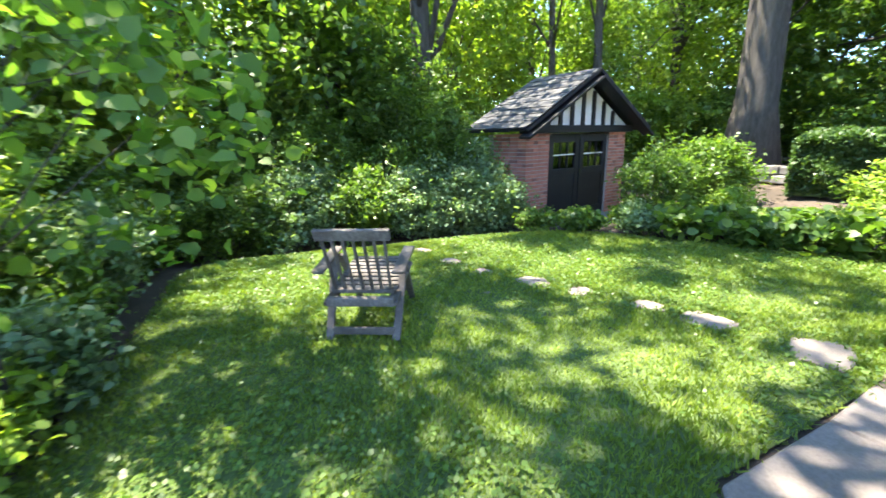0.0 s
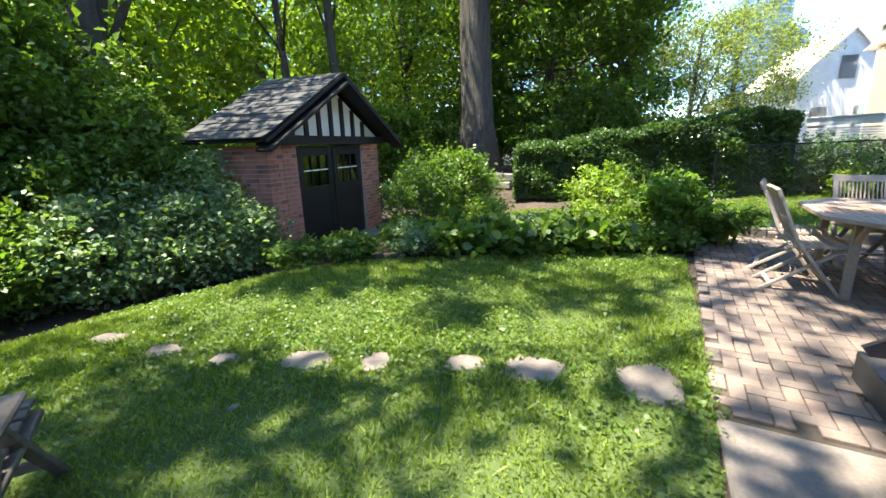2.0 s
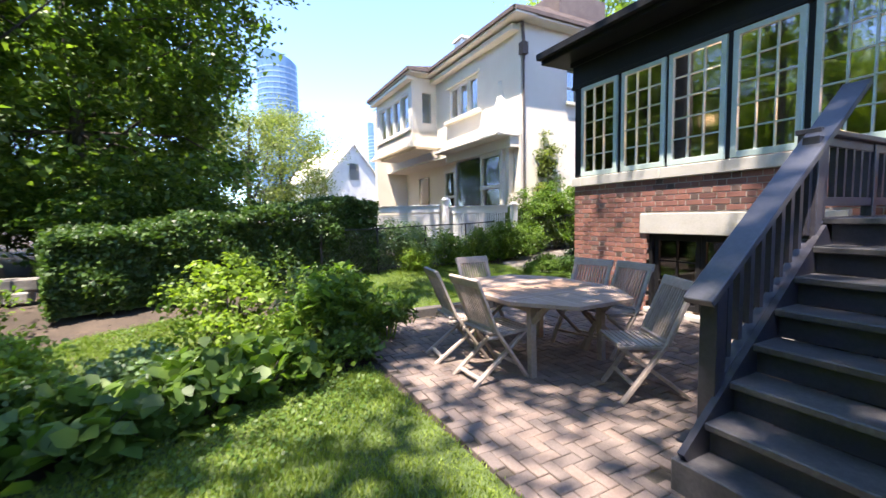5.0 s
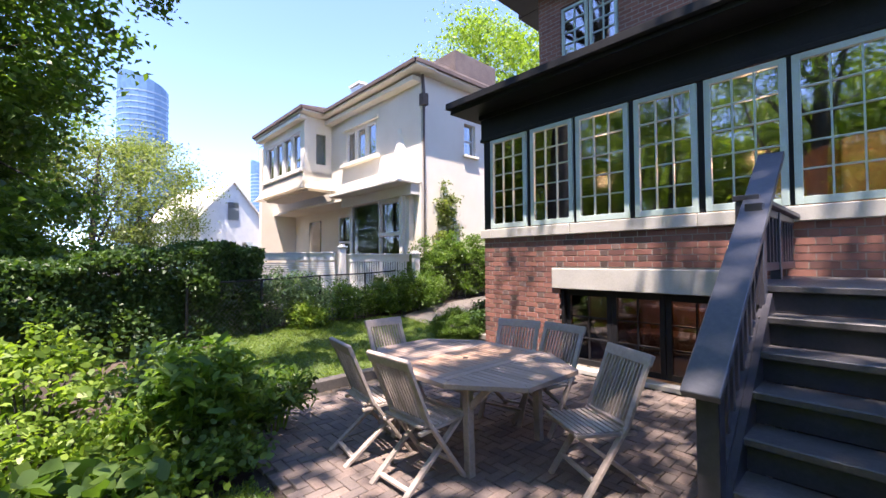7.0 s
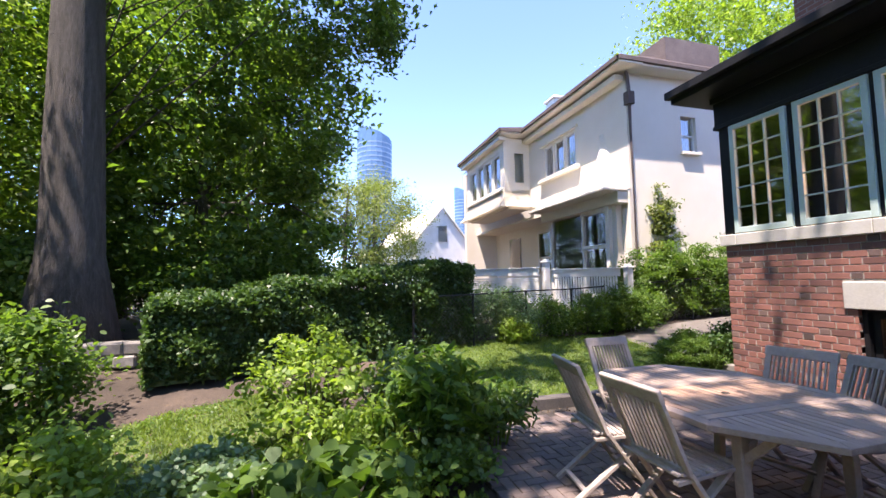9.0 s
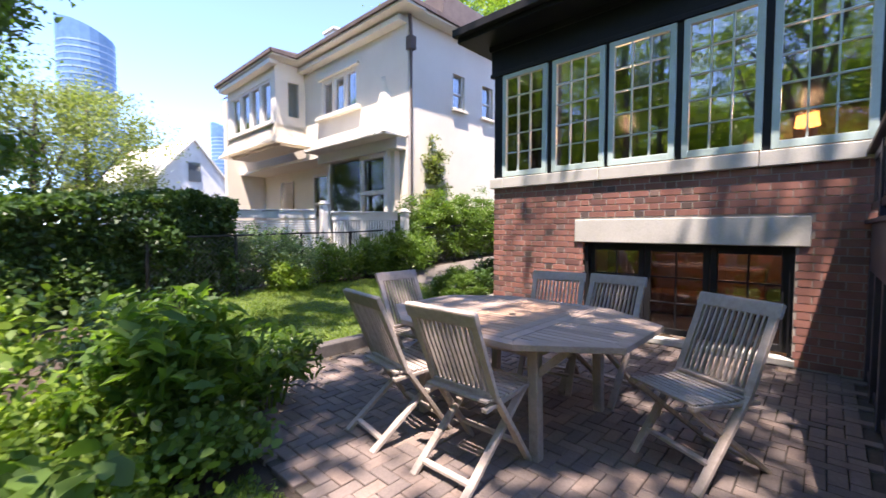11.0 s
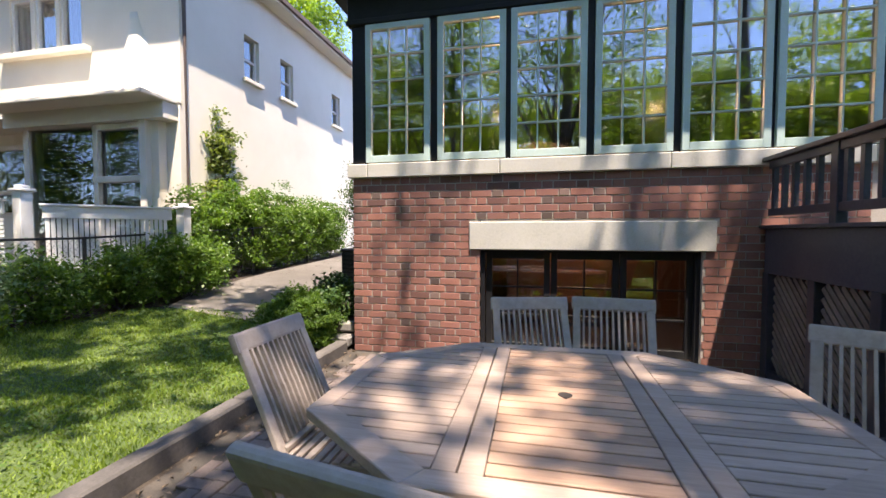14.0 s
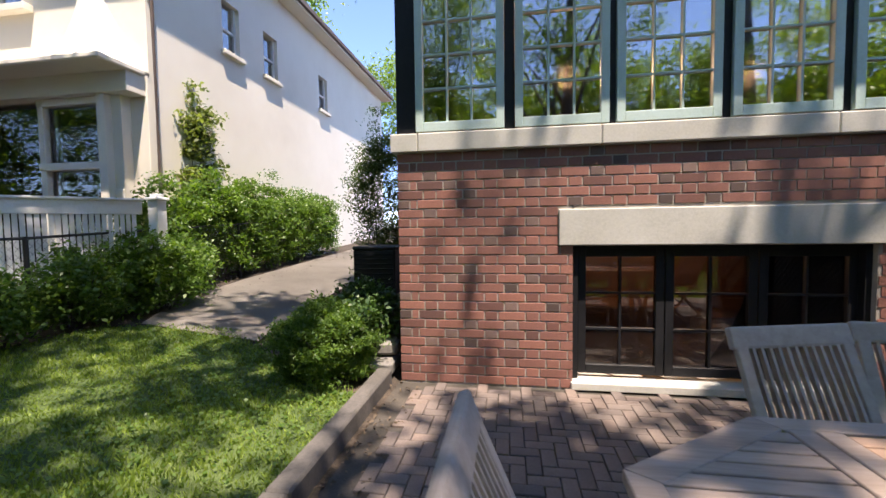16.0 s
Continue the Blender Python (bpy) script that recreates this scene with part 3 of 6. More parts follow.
# sunroom frame: posts, header, soffit, roof
posts = [(7.74, 0.16)] + [((a + b) / 2, 0.075) for a, b in ((6.98, 6.87), (6.22, 6.14), (5.47, 5.37), (4.73, 4.63), (3.97, 3.9))] + [(3.12, 0.14)]
for px, pw in posts:
    part("post", boxes(((px, WY - 0.07, (SILL1 + HEAD) / 2), (pw, 0.14, HEAD - SILL1)), bevel=0.004), M_BLACK, house, "black painted post")
part("header", boxes(((5.5, WY - 0.06, 3.665), (4.72, 0.16, 0.45)), ((5.5, WY + 0.025, 3.47), (4.74, 0.03, 0.05)), ((5.5, WY + 0.03, 3.85), (4.76, 0.05, 0.08)), bevel=0.004), M_BLACK, house, "dark timber header with a plain moulding")
part("header", boxes(((XE - 0.07, WY - 2.2, 3.665), (0.16, 4.1, 0.45)), bevel=0.004), M_BLACK, house)
for yy in (-4.1, -5.0, -5.2):
    part("post", boxes(((XE - 0.08, yy, (SILL1 + HEAD) / 2), (0.14, 0.1, HEAD - SILL1)), bevel=0.004), M_BLACK, house)
EY, EX = -2.86, 8.14
part("soffit", boxes((((EX + 2.85) / 2, (EY - 5.0) / 2, 3.9), (EX - 2.85, -5.0 - EY, 0.03))), M_BLACK, house, "dark boarded soffit")
part("fascia", boxes((((EX + 2.85) / 2, EY - 0.012, 3.965), (EX - 2.85, 0.025, 0.16)), ((EX - 0.012, (EY - 5.0) / 2 - 0.02, 3.965), (0.025, 2.1, 0.16)), (((EX + 2.85) / 2, EY + 0.045, 4.0), (EX - 2.8, 0.09, 0.1)), bevel=0.004), M_BLACK, house, "black fascia and gutter")
bm = bmesh.new()
rv = [bm.verts.new(c) for c in ((2.8, EY, 4.03), (EX + 0.02, EY, 4.03), (EX + 0.02, -5.0, 4.03), (6.6, -5.0, 4.75), (2.8, -5.0, 4.75))]
bm.faces.new((rv[0], rv[1], rv[3], rv[4]))
bm.faces.new((rv[1], rv[2], rv[3]))
bmesh.ops.solidify(bm, geom=bm.faces[:], thickness=0.03)
part("roof", bm, M_ROOF, house, "low dark shingled sunroom roof")
# upper storey
UX0, UX1, UY = 0.2, 7.85, -5.0
part("upper_wall", boxes(((7.62, UY - 0.15, 5.35), (0.46, 0.3, 2.7)), ((3.25, UY - 0.15, 5.35), (6.1, 0.3, 2.7)), ((6.845, UY - 0.15, 4.6), (1.09, 0.3, 1.2)), ((6.845, UY - 0.15, 6.45), (1.09, 0.3, 0.5)), ((UX1 - 0.15, UY - 3.5, 3.35), (0.3, 6.8, 6.7)), ((UX0 + 0.15, UY - 2.6, 3.35), (0.3, 6.7, 6.7))), M_BRICKFAR, house, "red brick upper wall")
part("eave", boxes(((4.0, UY + 0.2, 6.75), (9.0, 1.1, 0.14)), ((UX1 + 0.2, UY - 3.6, 6.75), (1.1, 6.5, 0.14)), bevel=0.01), M_BLACK, house, "deep dark eaves")
bm = prism([(-0.5, UY + 0.75), (8.5, UY + 0.75), (8.5, -12.2), (-0.5, -12.2)], 0.05, 6.82)
top = [v for v in bm.verts if v.co.z > 6.85]
for v in top:
    v.co.x, v.co.y, v.co.z = (2.4 if v.co.x < 4 else 5.6), (-7.9 if v.co.y > -8 else -8.4), 9.4
part("main_roof", bm, M_ROOF, house, "hipped dark shingled roof")


def window(name, x0, x1, z0, z1, y, cols, rows, frame_m, glass_m, label, border=0.05, bar=0.018, depth=0.05, parent=None, turn=None):
    """A casement in the plane y: border, bars and one pane behind each opening."""
    w = thing(name, turn or pose(0, 0, 0), label, "window", kind="structure") if parent is None else parent
    xm, zm = (x0 + x1) / 2, (z0 + z1) / 2
    fr = part("window_frame", boxes(((x0 + border / 2, y, zm), (border, depth, z1 - z0)), ((x1 - border / 2, y, zm), (border, depth, z1 - z0)), ((xm, y, z0 + border * 0.6), (x1 - x0 - 2 * border, depth, border * 1.2)), ((xm, y, z1 - border / 2), (x1 - x0 - 2 * border, depth, border)), bevel=0.003), frame_m, w)
    gx0, gx1, gz0, gz1 = x0 + border, x1 - border, z0 + border * 1.2, z1 - border
    for i in range(1, cols):
        xx = gx0 + (gx1 - gx0) * i / cols
        part("glazing_bar", boxes(((xx, y, (gz0 + gz1) / 2), (bar, depth * 0.7, gz1 - gz0))), frame_m, w)
    for j in range(1, rows):
        zz = gz0 + (gz1 - gz0) * j / rows
        part("glazing_bar", boxes(((((gx0 + gx1) / 2), y + 0.001, zz), (gx1 - gx0, depth * 0.6, bar))), frame_m, w)
    bm = boxes(((xm, y - 0.008, (gz0 + gz1) / 2), (gx1 - gx0, 0.004, gz1 - gz0)))
    pane = part("pane", bm, glass_m, w, "clear glass")
    pane.visible_shadow = False
    return w


CASEMENTS = ((7.64, 6.98), (6.87, 6.22), (6.14, 5.47), (5.37, 4.73), (4.63, 3.97), (3.9, 3.19))
for i, (b, a) in enumerate(CASEMENTS):
    window("window_%d" % (i + 1), a - 0.015, b + 0.015, SILL1 + 0.01, HEAD - 0.01, WY + 0.012, 3, 5, M_GREEN, M_GLASS, "pale green sunroom casement with fifteen small panes", 0.06, 0.014)
side = pose(XE - 0.04, WY, 0, 0, 0, 90)
for i, (a, b) in enumerate(((-1.62, -0.85), (-0.74, -0.1))):
    window("window_%d" % (7 + i), a, b, SILL1 + 0.01, HEAD - 0.01, 0, 3, 5, M_GREEN, M_GLASS, "pale green sunroom casement in the end wall", 0.06, turn=side)
for i in range(3):
    a = WX0 + 0.04 + i * 0.643
    window("window_%d" % (9 + i), a, a + 0.635, WZ0 + 0.03, WZ1 - 0.03, WY - 0.13, 2, 3, M_BLACK, M_DARKGLASS, "black basement casement behind the patio chairs", 0.06, 0.016)
part("window_frame", boxes((((WX0 + WX1) / 2, WY - 0.12, WZ1 - 0.014), (WX1 - WX0, 0.14, 0.028)), ((WX0 + 0.02, WY - 0.12, 0.58), (0.04, 0.14, 1.02)), ((WX1 - 0.02, WY - 0.12, 0.58), (0.04, 0.14, 1.02))), M_BLACK, house, "black outer frame")
window("window_12", 6.3 + 0.02, 6.82, 5.22, 6.18, UY - 0.04, 2, 4, M_GREEN, M_GLASS, "pale green upstairs casement", 0.05)
window("window_13", 6.86, 7.37, 5.22, 6.18, UY - 0.04, 2, 4, M_GREEN, M_GLASS, "pale green upstairs casement", 0.05)

# the rooms behind the glass
room = thing("sunroom", pose(0, 0, 0), "warm plastered sunroom seen through the casements", "room", kind="structure")
part("room_wall", boxes(((5.3, -6.4, 2.8), (5.0, 0.1, 1.9)), ((3.0, -4.9, 2.8), (0.1, 3.0, 1.9))), M_ROOM, room)
part("room_floor", boxes(((5.3, -4.9, 1.83), (5.0, 2.9, 0.04))), M_ROOMWOOD, room)
part("room_ceiling", boxes(((5.3, -4.75, 3.6), (4.9, 2.6, 0.04))), M_ROOM, room)
part("door", boxes(((6.6, -6.33, 2.7), (0.8, 0.04, 1.7)), ((4.2, -6.33, 2.7), (0.9, 0.04, 1.7)), bevel=0.01), M_ROOMWOOD, room, "brown panelled door")
den = thing("basement", pose(0, 0, 0), "dark wood-lined basement room behind the low windows", "room", kind="structure")
part("room_wall", boxes(((5.4, -6.2, 0.8), (4.0, 0.1, 2.0)), ((3.6, -4.9, 0.8), (0.1, 2.6, 2.0)), ((7.3, -4.9, 0.8), (0.1, 2.6, 2.0))), M_ROOMWOOD, den)
part("room_floor", boxes(((5.4, -4.95, -0.12), (3.8, 2.5, 0.04))), M_ROOMWOOD, den)
part("room_ceiling", boxes(((5.4, -4.9, 1.75), (3.8, 2.5, 0.04))), M_ROOM, den)


def table_lamp(x, y, z):
    lamp = thing("table_lamp", pose(x, y, z), "lit table lamp with an amber drum shade", "lamp", "lamps in the sunroom")
    bm = bmesh.new()
    tube(bm, [(0, 0, 0), (0, 0, 0.02), (0, 0, 0.1), (0, 0, 0.2), (0, 0, 0.3)], [0.09, 0.05, 0.07, 0.035, 0.012], 14)
    part("base", bm, M_ROOMWOOD, lamp, smooth=True)
    bm = bmesh.new()
    tube(bm, [(0, 0, 0.28), (0, 0, 0.5)], [0.12, 0.085], 18)
    part("shade", bm, M_SHADE, lamp, "amber glowing shade")
    bulb = new("bulb", bpy.data.lights.new("bulb", "POINT"))
    bulb.data.energy, bulb.data.color, bulb.data.shadow_soft_size = 9, (1, 0.6, 0.3), 0.1
    bulb.parent = lamp
    bulb.matrix_basis = pose(0, 0, 0.62)
    stand = thing("side_table", pose(x, y, 1.85), "small brown side table under a lamp", "table")
    part("tabletop", boxes(((0, 0, z - 1.85 - 0.02), (0.4, 0.4, 0.03)), bevel=0.005), M_ROOMWOOD, stand)
    for u in (-0.16, 0.16):
        for w in (-0.16, 0.16):
            part("leg", boxes(((u, w, (z - 1.885) / 2), (0.03, 0.03, z - 1.885))), M_ROOMWOOD, stand)


# fixture unseen; added to stand for the warm light in the basement
den_light = thing("ceiling_lamp", pose(5.2, -5.1, 1.73), "assumed ceiling lamp, added for the warm light in the basement room", "lamp")
bm = bmesh.new()
tube(bm, [(0, 0, 0), (0, 0, -0.05), (0, 0, -0.11)], [0.09, 0.15, 0.1], 16)
part("shade", bm, M_SHADE, den_light, "amber glass shade")
den_bulb = new("bulb", bpy.data.lights.new("bulb", "POINT"))
den_bulb.data.energy, den_bulb.data.color, den_bulb.data.shadow_soft_size = 7, (1, 0.62, 0.34), 0.08
den_bulb.parent = den_light
den_bulb.matrix_basis = pose(0, 0, -0.2)
sofa = thing("sofa", pose(5.6, -5.6, -0.1), "reddish brown sofa inside the basement room", "sofa")
part("seat", boxes(((0, 0.1, 0.25), (1.5, 0.6, 0.3)), bevel=0.04, seg=2), M_ROOMWOOD, sofa)
part("backrest", boxes(((0, -0.25, 0.5), (1.5, 0.2, 0.6)), bevel=0.05, seg=2), M_ROOMWOOD, sofa)
table_lamp(6.35, -4.5, 2.15)
table_lamp(4.45, -4.9, 2.2)

# ---- deck, stairs and railings ----
DZ, RISE, RUN = 1.34, 0.1675, 0.215
SX0, SX1 = 2.98, 3.87     # stair from west to east
deck = thing("deck", pose(0, 0, 0), "dark stained raised timber deck with lattice skirt", "deck", kind="structure")
for i in range(13):
    yy = -3.24 + i * 0.142
    part("plank", boxes(((3.47, yy, DZ - 0.018), (1.0, 0.136, 0.036)), bevel=0.003), M_TREAD, deck)
for i in range(11):
    yy = -3.24 + i * 0.3
    part("plank", boxes(((2.13, yy + 0.06, DZ - 0.018), (1.66, 0.29, 0.036)), bevel=0.003), M_TREAD, deck)
# east side: fascia, lattice in frames, rail
part("fascia", boxes(((3.95, -2.4, 1.13), (0.04, 1.78, 0.4)), ((3.96, -2.4, DZ - 0.012), (0.1, 1.84, 0.028)), bevel=0.003), M_DECK, deck, "broad dark fascia board")
for yy, w in ((-3.26, 0.09), (-2.66, 0.08), (-2.08, 0.08), (-1.5, 0.12)):
    part("post", boxes(((3.93, yy, 0.47), (0.09, w, 0.93)), bevel=0.004), M_DECK, deck)
part("bottom_rail", boxes(((3.93, -2.4, 0.06), (0.05, 1.7, 0.07)), bevel=0.003), M_DECK, deck)


def lattice(parent, origin, along, width, height, material, pitch=0.075, w=0.042):
    """Diagonal slats filling a panel; each slat is clipped to the panel."""
    ax = Vector(along)
    n = int((width + height) / pitch)
    for i in range(n):
        s = (i + 0.5) * pitch
        a = (s, 0.0) if s <= width else (width, s - width)
        b = (0.0, s) if s <= height else (s - height, height)
        if abs(a[0] - b[0]) < 0.05:
            continue
        pa, pb = (Vector(origin) + ax * q[0] + Vector((0, 0, q[1])) for q in (a, b))
        bm = bmesh.new()
        beam(bm, pa, pb, 0.012, w * 0.9, ax.cross(Vector((0, 0, 1))).cross(pb - pa))
        part("lattice_slat", bm, material, parent)


lattice(deck, (3.925, -3.21, 0.1), (0, 1, 0), 0.5, 0.82, M_LATTICE)
lattice(deck, (3.925, -2.61, 0.1), (0, 1, 0), 0.48, 0.82, M_LATTICE)
lattice(deck, (3.925, -2.03, 0.1), (0, 1, 0), 0.46, 0.82, M_LATTICE)
rail = thing("deck_railing", pose(0, 0, 0), "low dark railing along the deck edge", "railing", kind="structure")
part("handrail", boxes(((3.95, -2.38, 1.9), (0.14, 1.9, 0.035)), bevel=0.004), M_DECK, rail)
part("bottom_rail", boxes(((3.95, -2.4, 1.45), (0.05, 1.7, 0.06)), bevel=0.003), M_DECK, rail)
part("top_rail", boxes(((3.95, -2.4, 1.85), (0.05, 1.7, 0.06)), bevel=0.003), M_DECK, rail)
part("newel", boxes(((3.95, -1.5, 1.61), (0.12, 0.12, 0.54)), bevel=0.004), M_DECK, rail)
part("newel", boxes(((3.95, -2.45, 1.61), (0.07, 0.07, 0.54)), bevel=0.004), M_DECK, rail)
for i in range(12):
    yy = -3.2 + i * 0.138
    if abs(yy + 2.45) > 0.07:
        part("baluster", boxes(((3.95, yy, 1.65), (0.035, 0.035, 0.36))), M_DECK, rail)
# west block: front face with lattice
part("fascia", boxes(((2.1, 0.045, 1.2), (1.9, 0.04, 0.3)), ((2.1, 0.06, DZ - 0.004), (1.98, 0.12, 0.03)), bevel=0.004), M_DECK, deck, "broad dark fascia board")
for xx in (3.0, 1.2):
    part("post", boxes(((xx, 0.04, 0.53), (0.14, 0.1, 1.05)), bevel=0.005), M_DECK, deck)
part("bottom_rail", boxes(((2.1, 0.035, 0.06), (1.66, 0.05, 0.09)), bevel=0.004), M_DECK, deck)
part("top_rail", boxes(((2.1, 0.035, 1.02), (1.66, 0.05, 0.06)), bevel=0.004), M_DECK, deck)
lattice(deck, (1.28, 0.03, 0.1), (1, 0, 0), 1.64, 0.9, M_LATTICE, 0.078, 0.052)
part("backing", boxes(((2.1, -0.03, 0.55), (1.66, 0.02, 1.1)), ((1.16, -1.6, 0.67), (0.06, 3.2, 1.32)), ((2.97, -0.85, 0.67), (0.03, 1.6, 1.3))), M_DECK, deck, "dark boards closing the deck")
stairs = thing("stairs", pose(0, 0, 0), "dark painted timber steps up to the deck", "stairs", kind="structure")
for k in range(8):
    y0, zt = 0.03 - RUN * k, RISE * (k + 1)
    if k == 0:
        part("step", boxes((((SX0 + SX1) / 2 + 0.01, -0.17, zt - 0.085), (SX1 - SX0 + 0.02, 0.34, 0.17)), bevel=0.006), M_TREAD, stairs, "broad boxed bottom step")
        continue
    if k < 7:
        part("tread", boxes((((SX0 + SX1) / 2, y0 - 0.11, zt - 0.02), (SX1 - SX0, 0.26, 0.04)), bevel=0.006), M_TREAD, stairs, "worn dark tread with scuffed nosing")
    part("riser", boxes((((SX0 + SX1) / 2, y0 - 0.035, zt - 0.04 - 0.062), (SX1 - SX0 - 0.08, 0.015, 0.125))), M_DECK, stairs, "pierced dark riser board")
for xx in (SX0 + 0.03, SX1 - 0.03):
    part("stringer", beams(((xx, -0.06, 0.13), (xx, -1.46, 1.22), 0.035, 0.2)), M_DECK, stairs)
banister = thing("stair_railing", pose(0, 0, 0), "dark stair railing with a broad sloping handrail", "railing", kind="structure")
RX = 3.89
part("newel", boxes(((RX, -0.33, 0.575), (0.09, 0.09, 0.83)), bevel=0.004), M_DECK, banister)
part("newel", boxes(((RX, -1.36, 1.5), (0.09, 0.09, 0.7)), bevel=0.004), M_DECK, banister)
part("handrail", beams(((RX, -0.19, 0.935), (RX, -1.95, 2.25), 0.15, 0.04), bevel=0.004), M_RAIL, banister, "broad flat glossy handrail")
part("bottom_rail", beams(((RX, -0.36, 0.47), (RX, -1.5, 1.32), 0.06, 0.045), bevel=0.003), M_DECK, banister)
for i in range(10):
    yy = -0.45 - i * 0.105
    zr = 0.935 - (yy + 0.19) * 0.747
    if abs(yy + 1.36) > 0.05:
        part("baluster", boxes(((RX, yy, zr - 0.27), (0.04, 0.04, 0.5))), M_DECK, banister)

# ---- curb along the east lawn ----
curb = thing("curb", pose(0, 0, 0), "dark weathered curb between lawn and pavers", "curb", kind="structure")
for a, b in ((-3.3, -1.7), (-1.693, -0.2), (-0.193, 0.3)):
    part("kerbstone", boxes(((7.96, (a + b) / 2, 0.03), (0.13, b - a, 0.14)), bevel=0.012), M_CURB, curb)


# ---- garden furniture ----
def folding_chair(top, rz, label):
    """Slatted folding chair; top is the middle of its back's top edge."""
    q = Matrix.Rotation(radians(rz), 4, "Z")
    o = Vector((top[0], top[1], 0)) - q @ Vector((0, -0.14, 0))
    ch = thing("folding_chair", Matrix.Translation(o) @ q, label, "chair", "chairs round the table")
    for s in (-1, 1):
        x = s * 0.2
        part("back_post", beams(((x, 0.36, 0.002), (x, 0.045, 0.44), 0.024, 0.045, (1, 0, 0)), ((x, 0.045, 0.43), (x, -0.13, 0.84), 0.024, 0.042, (1, 0, 0)), bevel=0.003), M_TEAK, ch)
        x = s * 0.165
        part("rear_leg", beams(((x, -0.17, 0.002), (x, 0.37, 0.41), 0.024, 0.042, (1, 0, 0)), bevel=0.003), M_TEAK, ch)
        part("seat_rail", beams(((s * 0.19, -0.04, 0.4), (s * 0.19, 0.4, 0.425), 0.022, 0.035, (1, 0, 0)), bevel=0.003), M_TEAK, ch)
    bm = boxes(((0, 0, 0), (0.46, 0.032, 0.08)), bevel=0.011, seg=2)
    bmesh.ops.transform(bm, matrix=Matrix.Translation((0, -0.14, 0.855)) @ Matrix.Rotation(radians(22), 4, "X"), verts=bm.verts)
    crest = part("top_rail", bm, M_TEAK, ch, "curved top rail with a hand slot")
    # the rail is not cut: a dark plug gives the slot its shade
    bm = bmesh.new()
    tube(bm, [(0, -0.024, 0), (0, 0.024, 0)], [0.017, 0.017], 12)
    bmesh.ops.transform(bm, matrix=Matrix.Translation((0, -0.144, 0.865)) @ Matrix.Rotation(radians(22), 4, "X") @ Matrix.Diagonal((1.5, 0.66, 0.8, 1)), verts=bm.verts)
    part("hand_slot_plug", bm, M_HOLE, ch, "dark oval plug drawn for the shade in the slot")
    part("lower_rail", beams(((-0.19, 0.035, 0.455), (0.19, 0.035, 0.455), 0.05, 0.022), bevel=0.003), M_TEAK, ch)
    part("stretcher", beams(((-0.19, 0.27, 0.13), (0.19, 0.27, 0.13), 0.035, 0.02), bevel=0.003), M_TEAK, ch)
    part("stretcher", beams(((-0.155, -0.1, 0.055), (0.155, -0.1, 0.055), 0.035, 0.02), bevel=0.003), M_TEAK, ch)
    for i in range(11):
        x = -0.16 + i * 0.032
        part("back_slat", beams(((x, 0.032, 0.47), (x, -0.045, 0.655), 0.019, 0.011, (1, 0, 0)), ((x, -0.045, 0.65), (x, -0.125, 0.83), 0.019, 0.011, (1, 0, 0))), M_TEAK, ch)
    for i in range(11):
        y = -0.02 + i * 0.04
        dipz = 0.428 + 0.012 * ((i - 5) / 5) ** 2
        part("seat_slat", beams(((-0.2, y, dipz), (0.2, y, dipz), 0.028, 0.014, (0, 0, 1)), bevel=0.002), M_TEAK, ch)
    return ch


folding_chair((5.585, 0.19), 181, "weathered grey teak folding chair with its back to the lawn")
folding_chair((6.23, 0.18), 170, "weathered grey teak folding chair turned slightly at the table")
folding_chair((7.02, -0.76), 90, "weathered grey teak folding chair at the end of the table")
folding_chair((5.945, -1.70), 14, "weathered grey teak folding chair before the basement window")
folding_chair((5.465, -1.77), -5, "weathered grey teak folding chair by the brick wall")
folding_chair((4.58, -1.12), -29, "weathered grey teak folding chair pulled away from the table")


def octagon(hx, hy, cx, cy):
    return [(hx, -hy + cy), (hx, hy - cy), (hx - cx, hy), (-hx + cx, hy), (-hx, hy - cy), (-hx, -hy + cy), (-hx + cx, -hy), (hx - cx, -hy)]


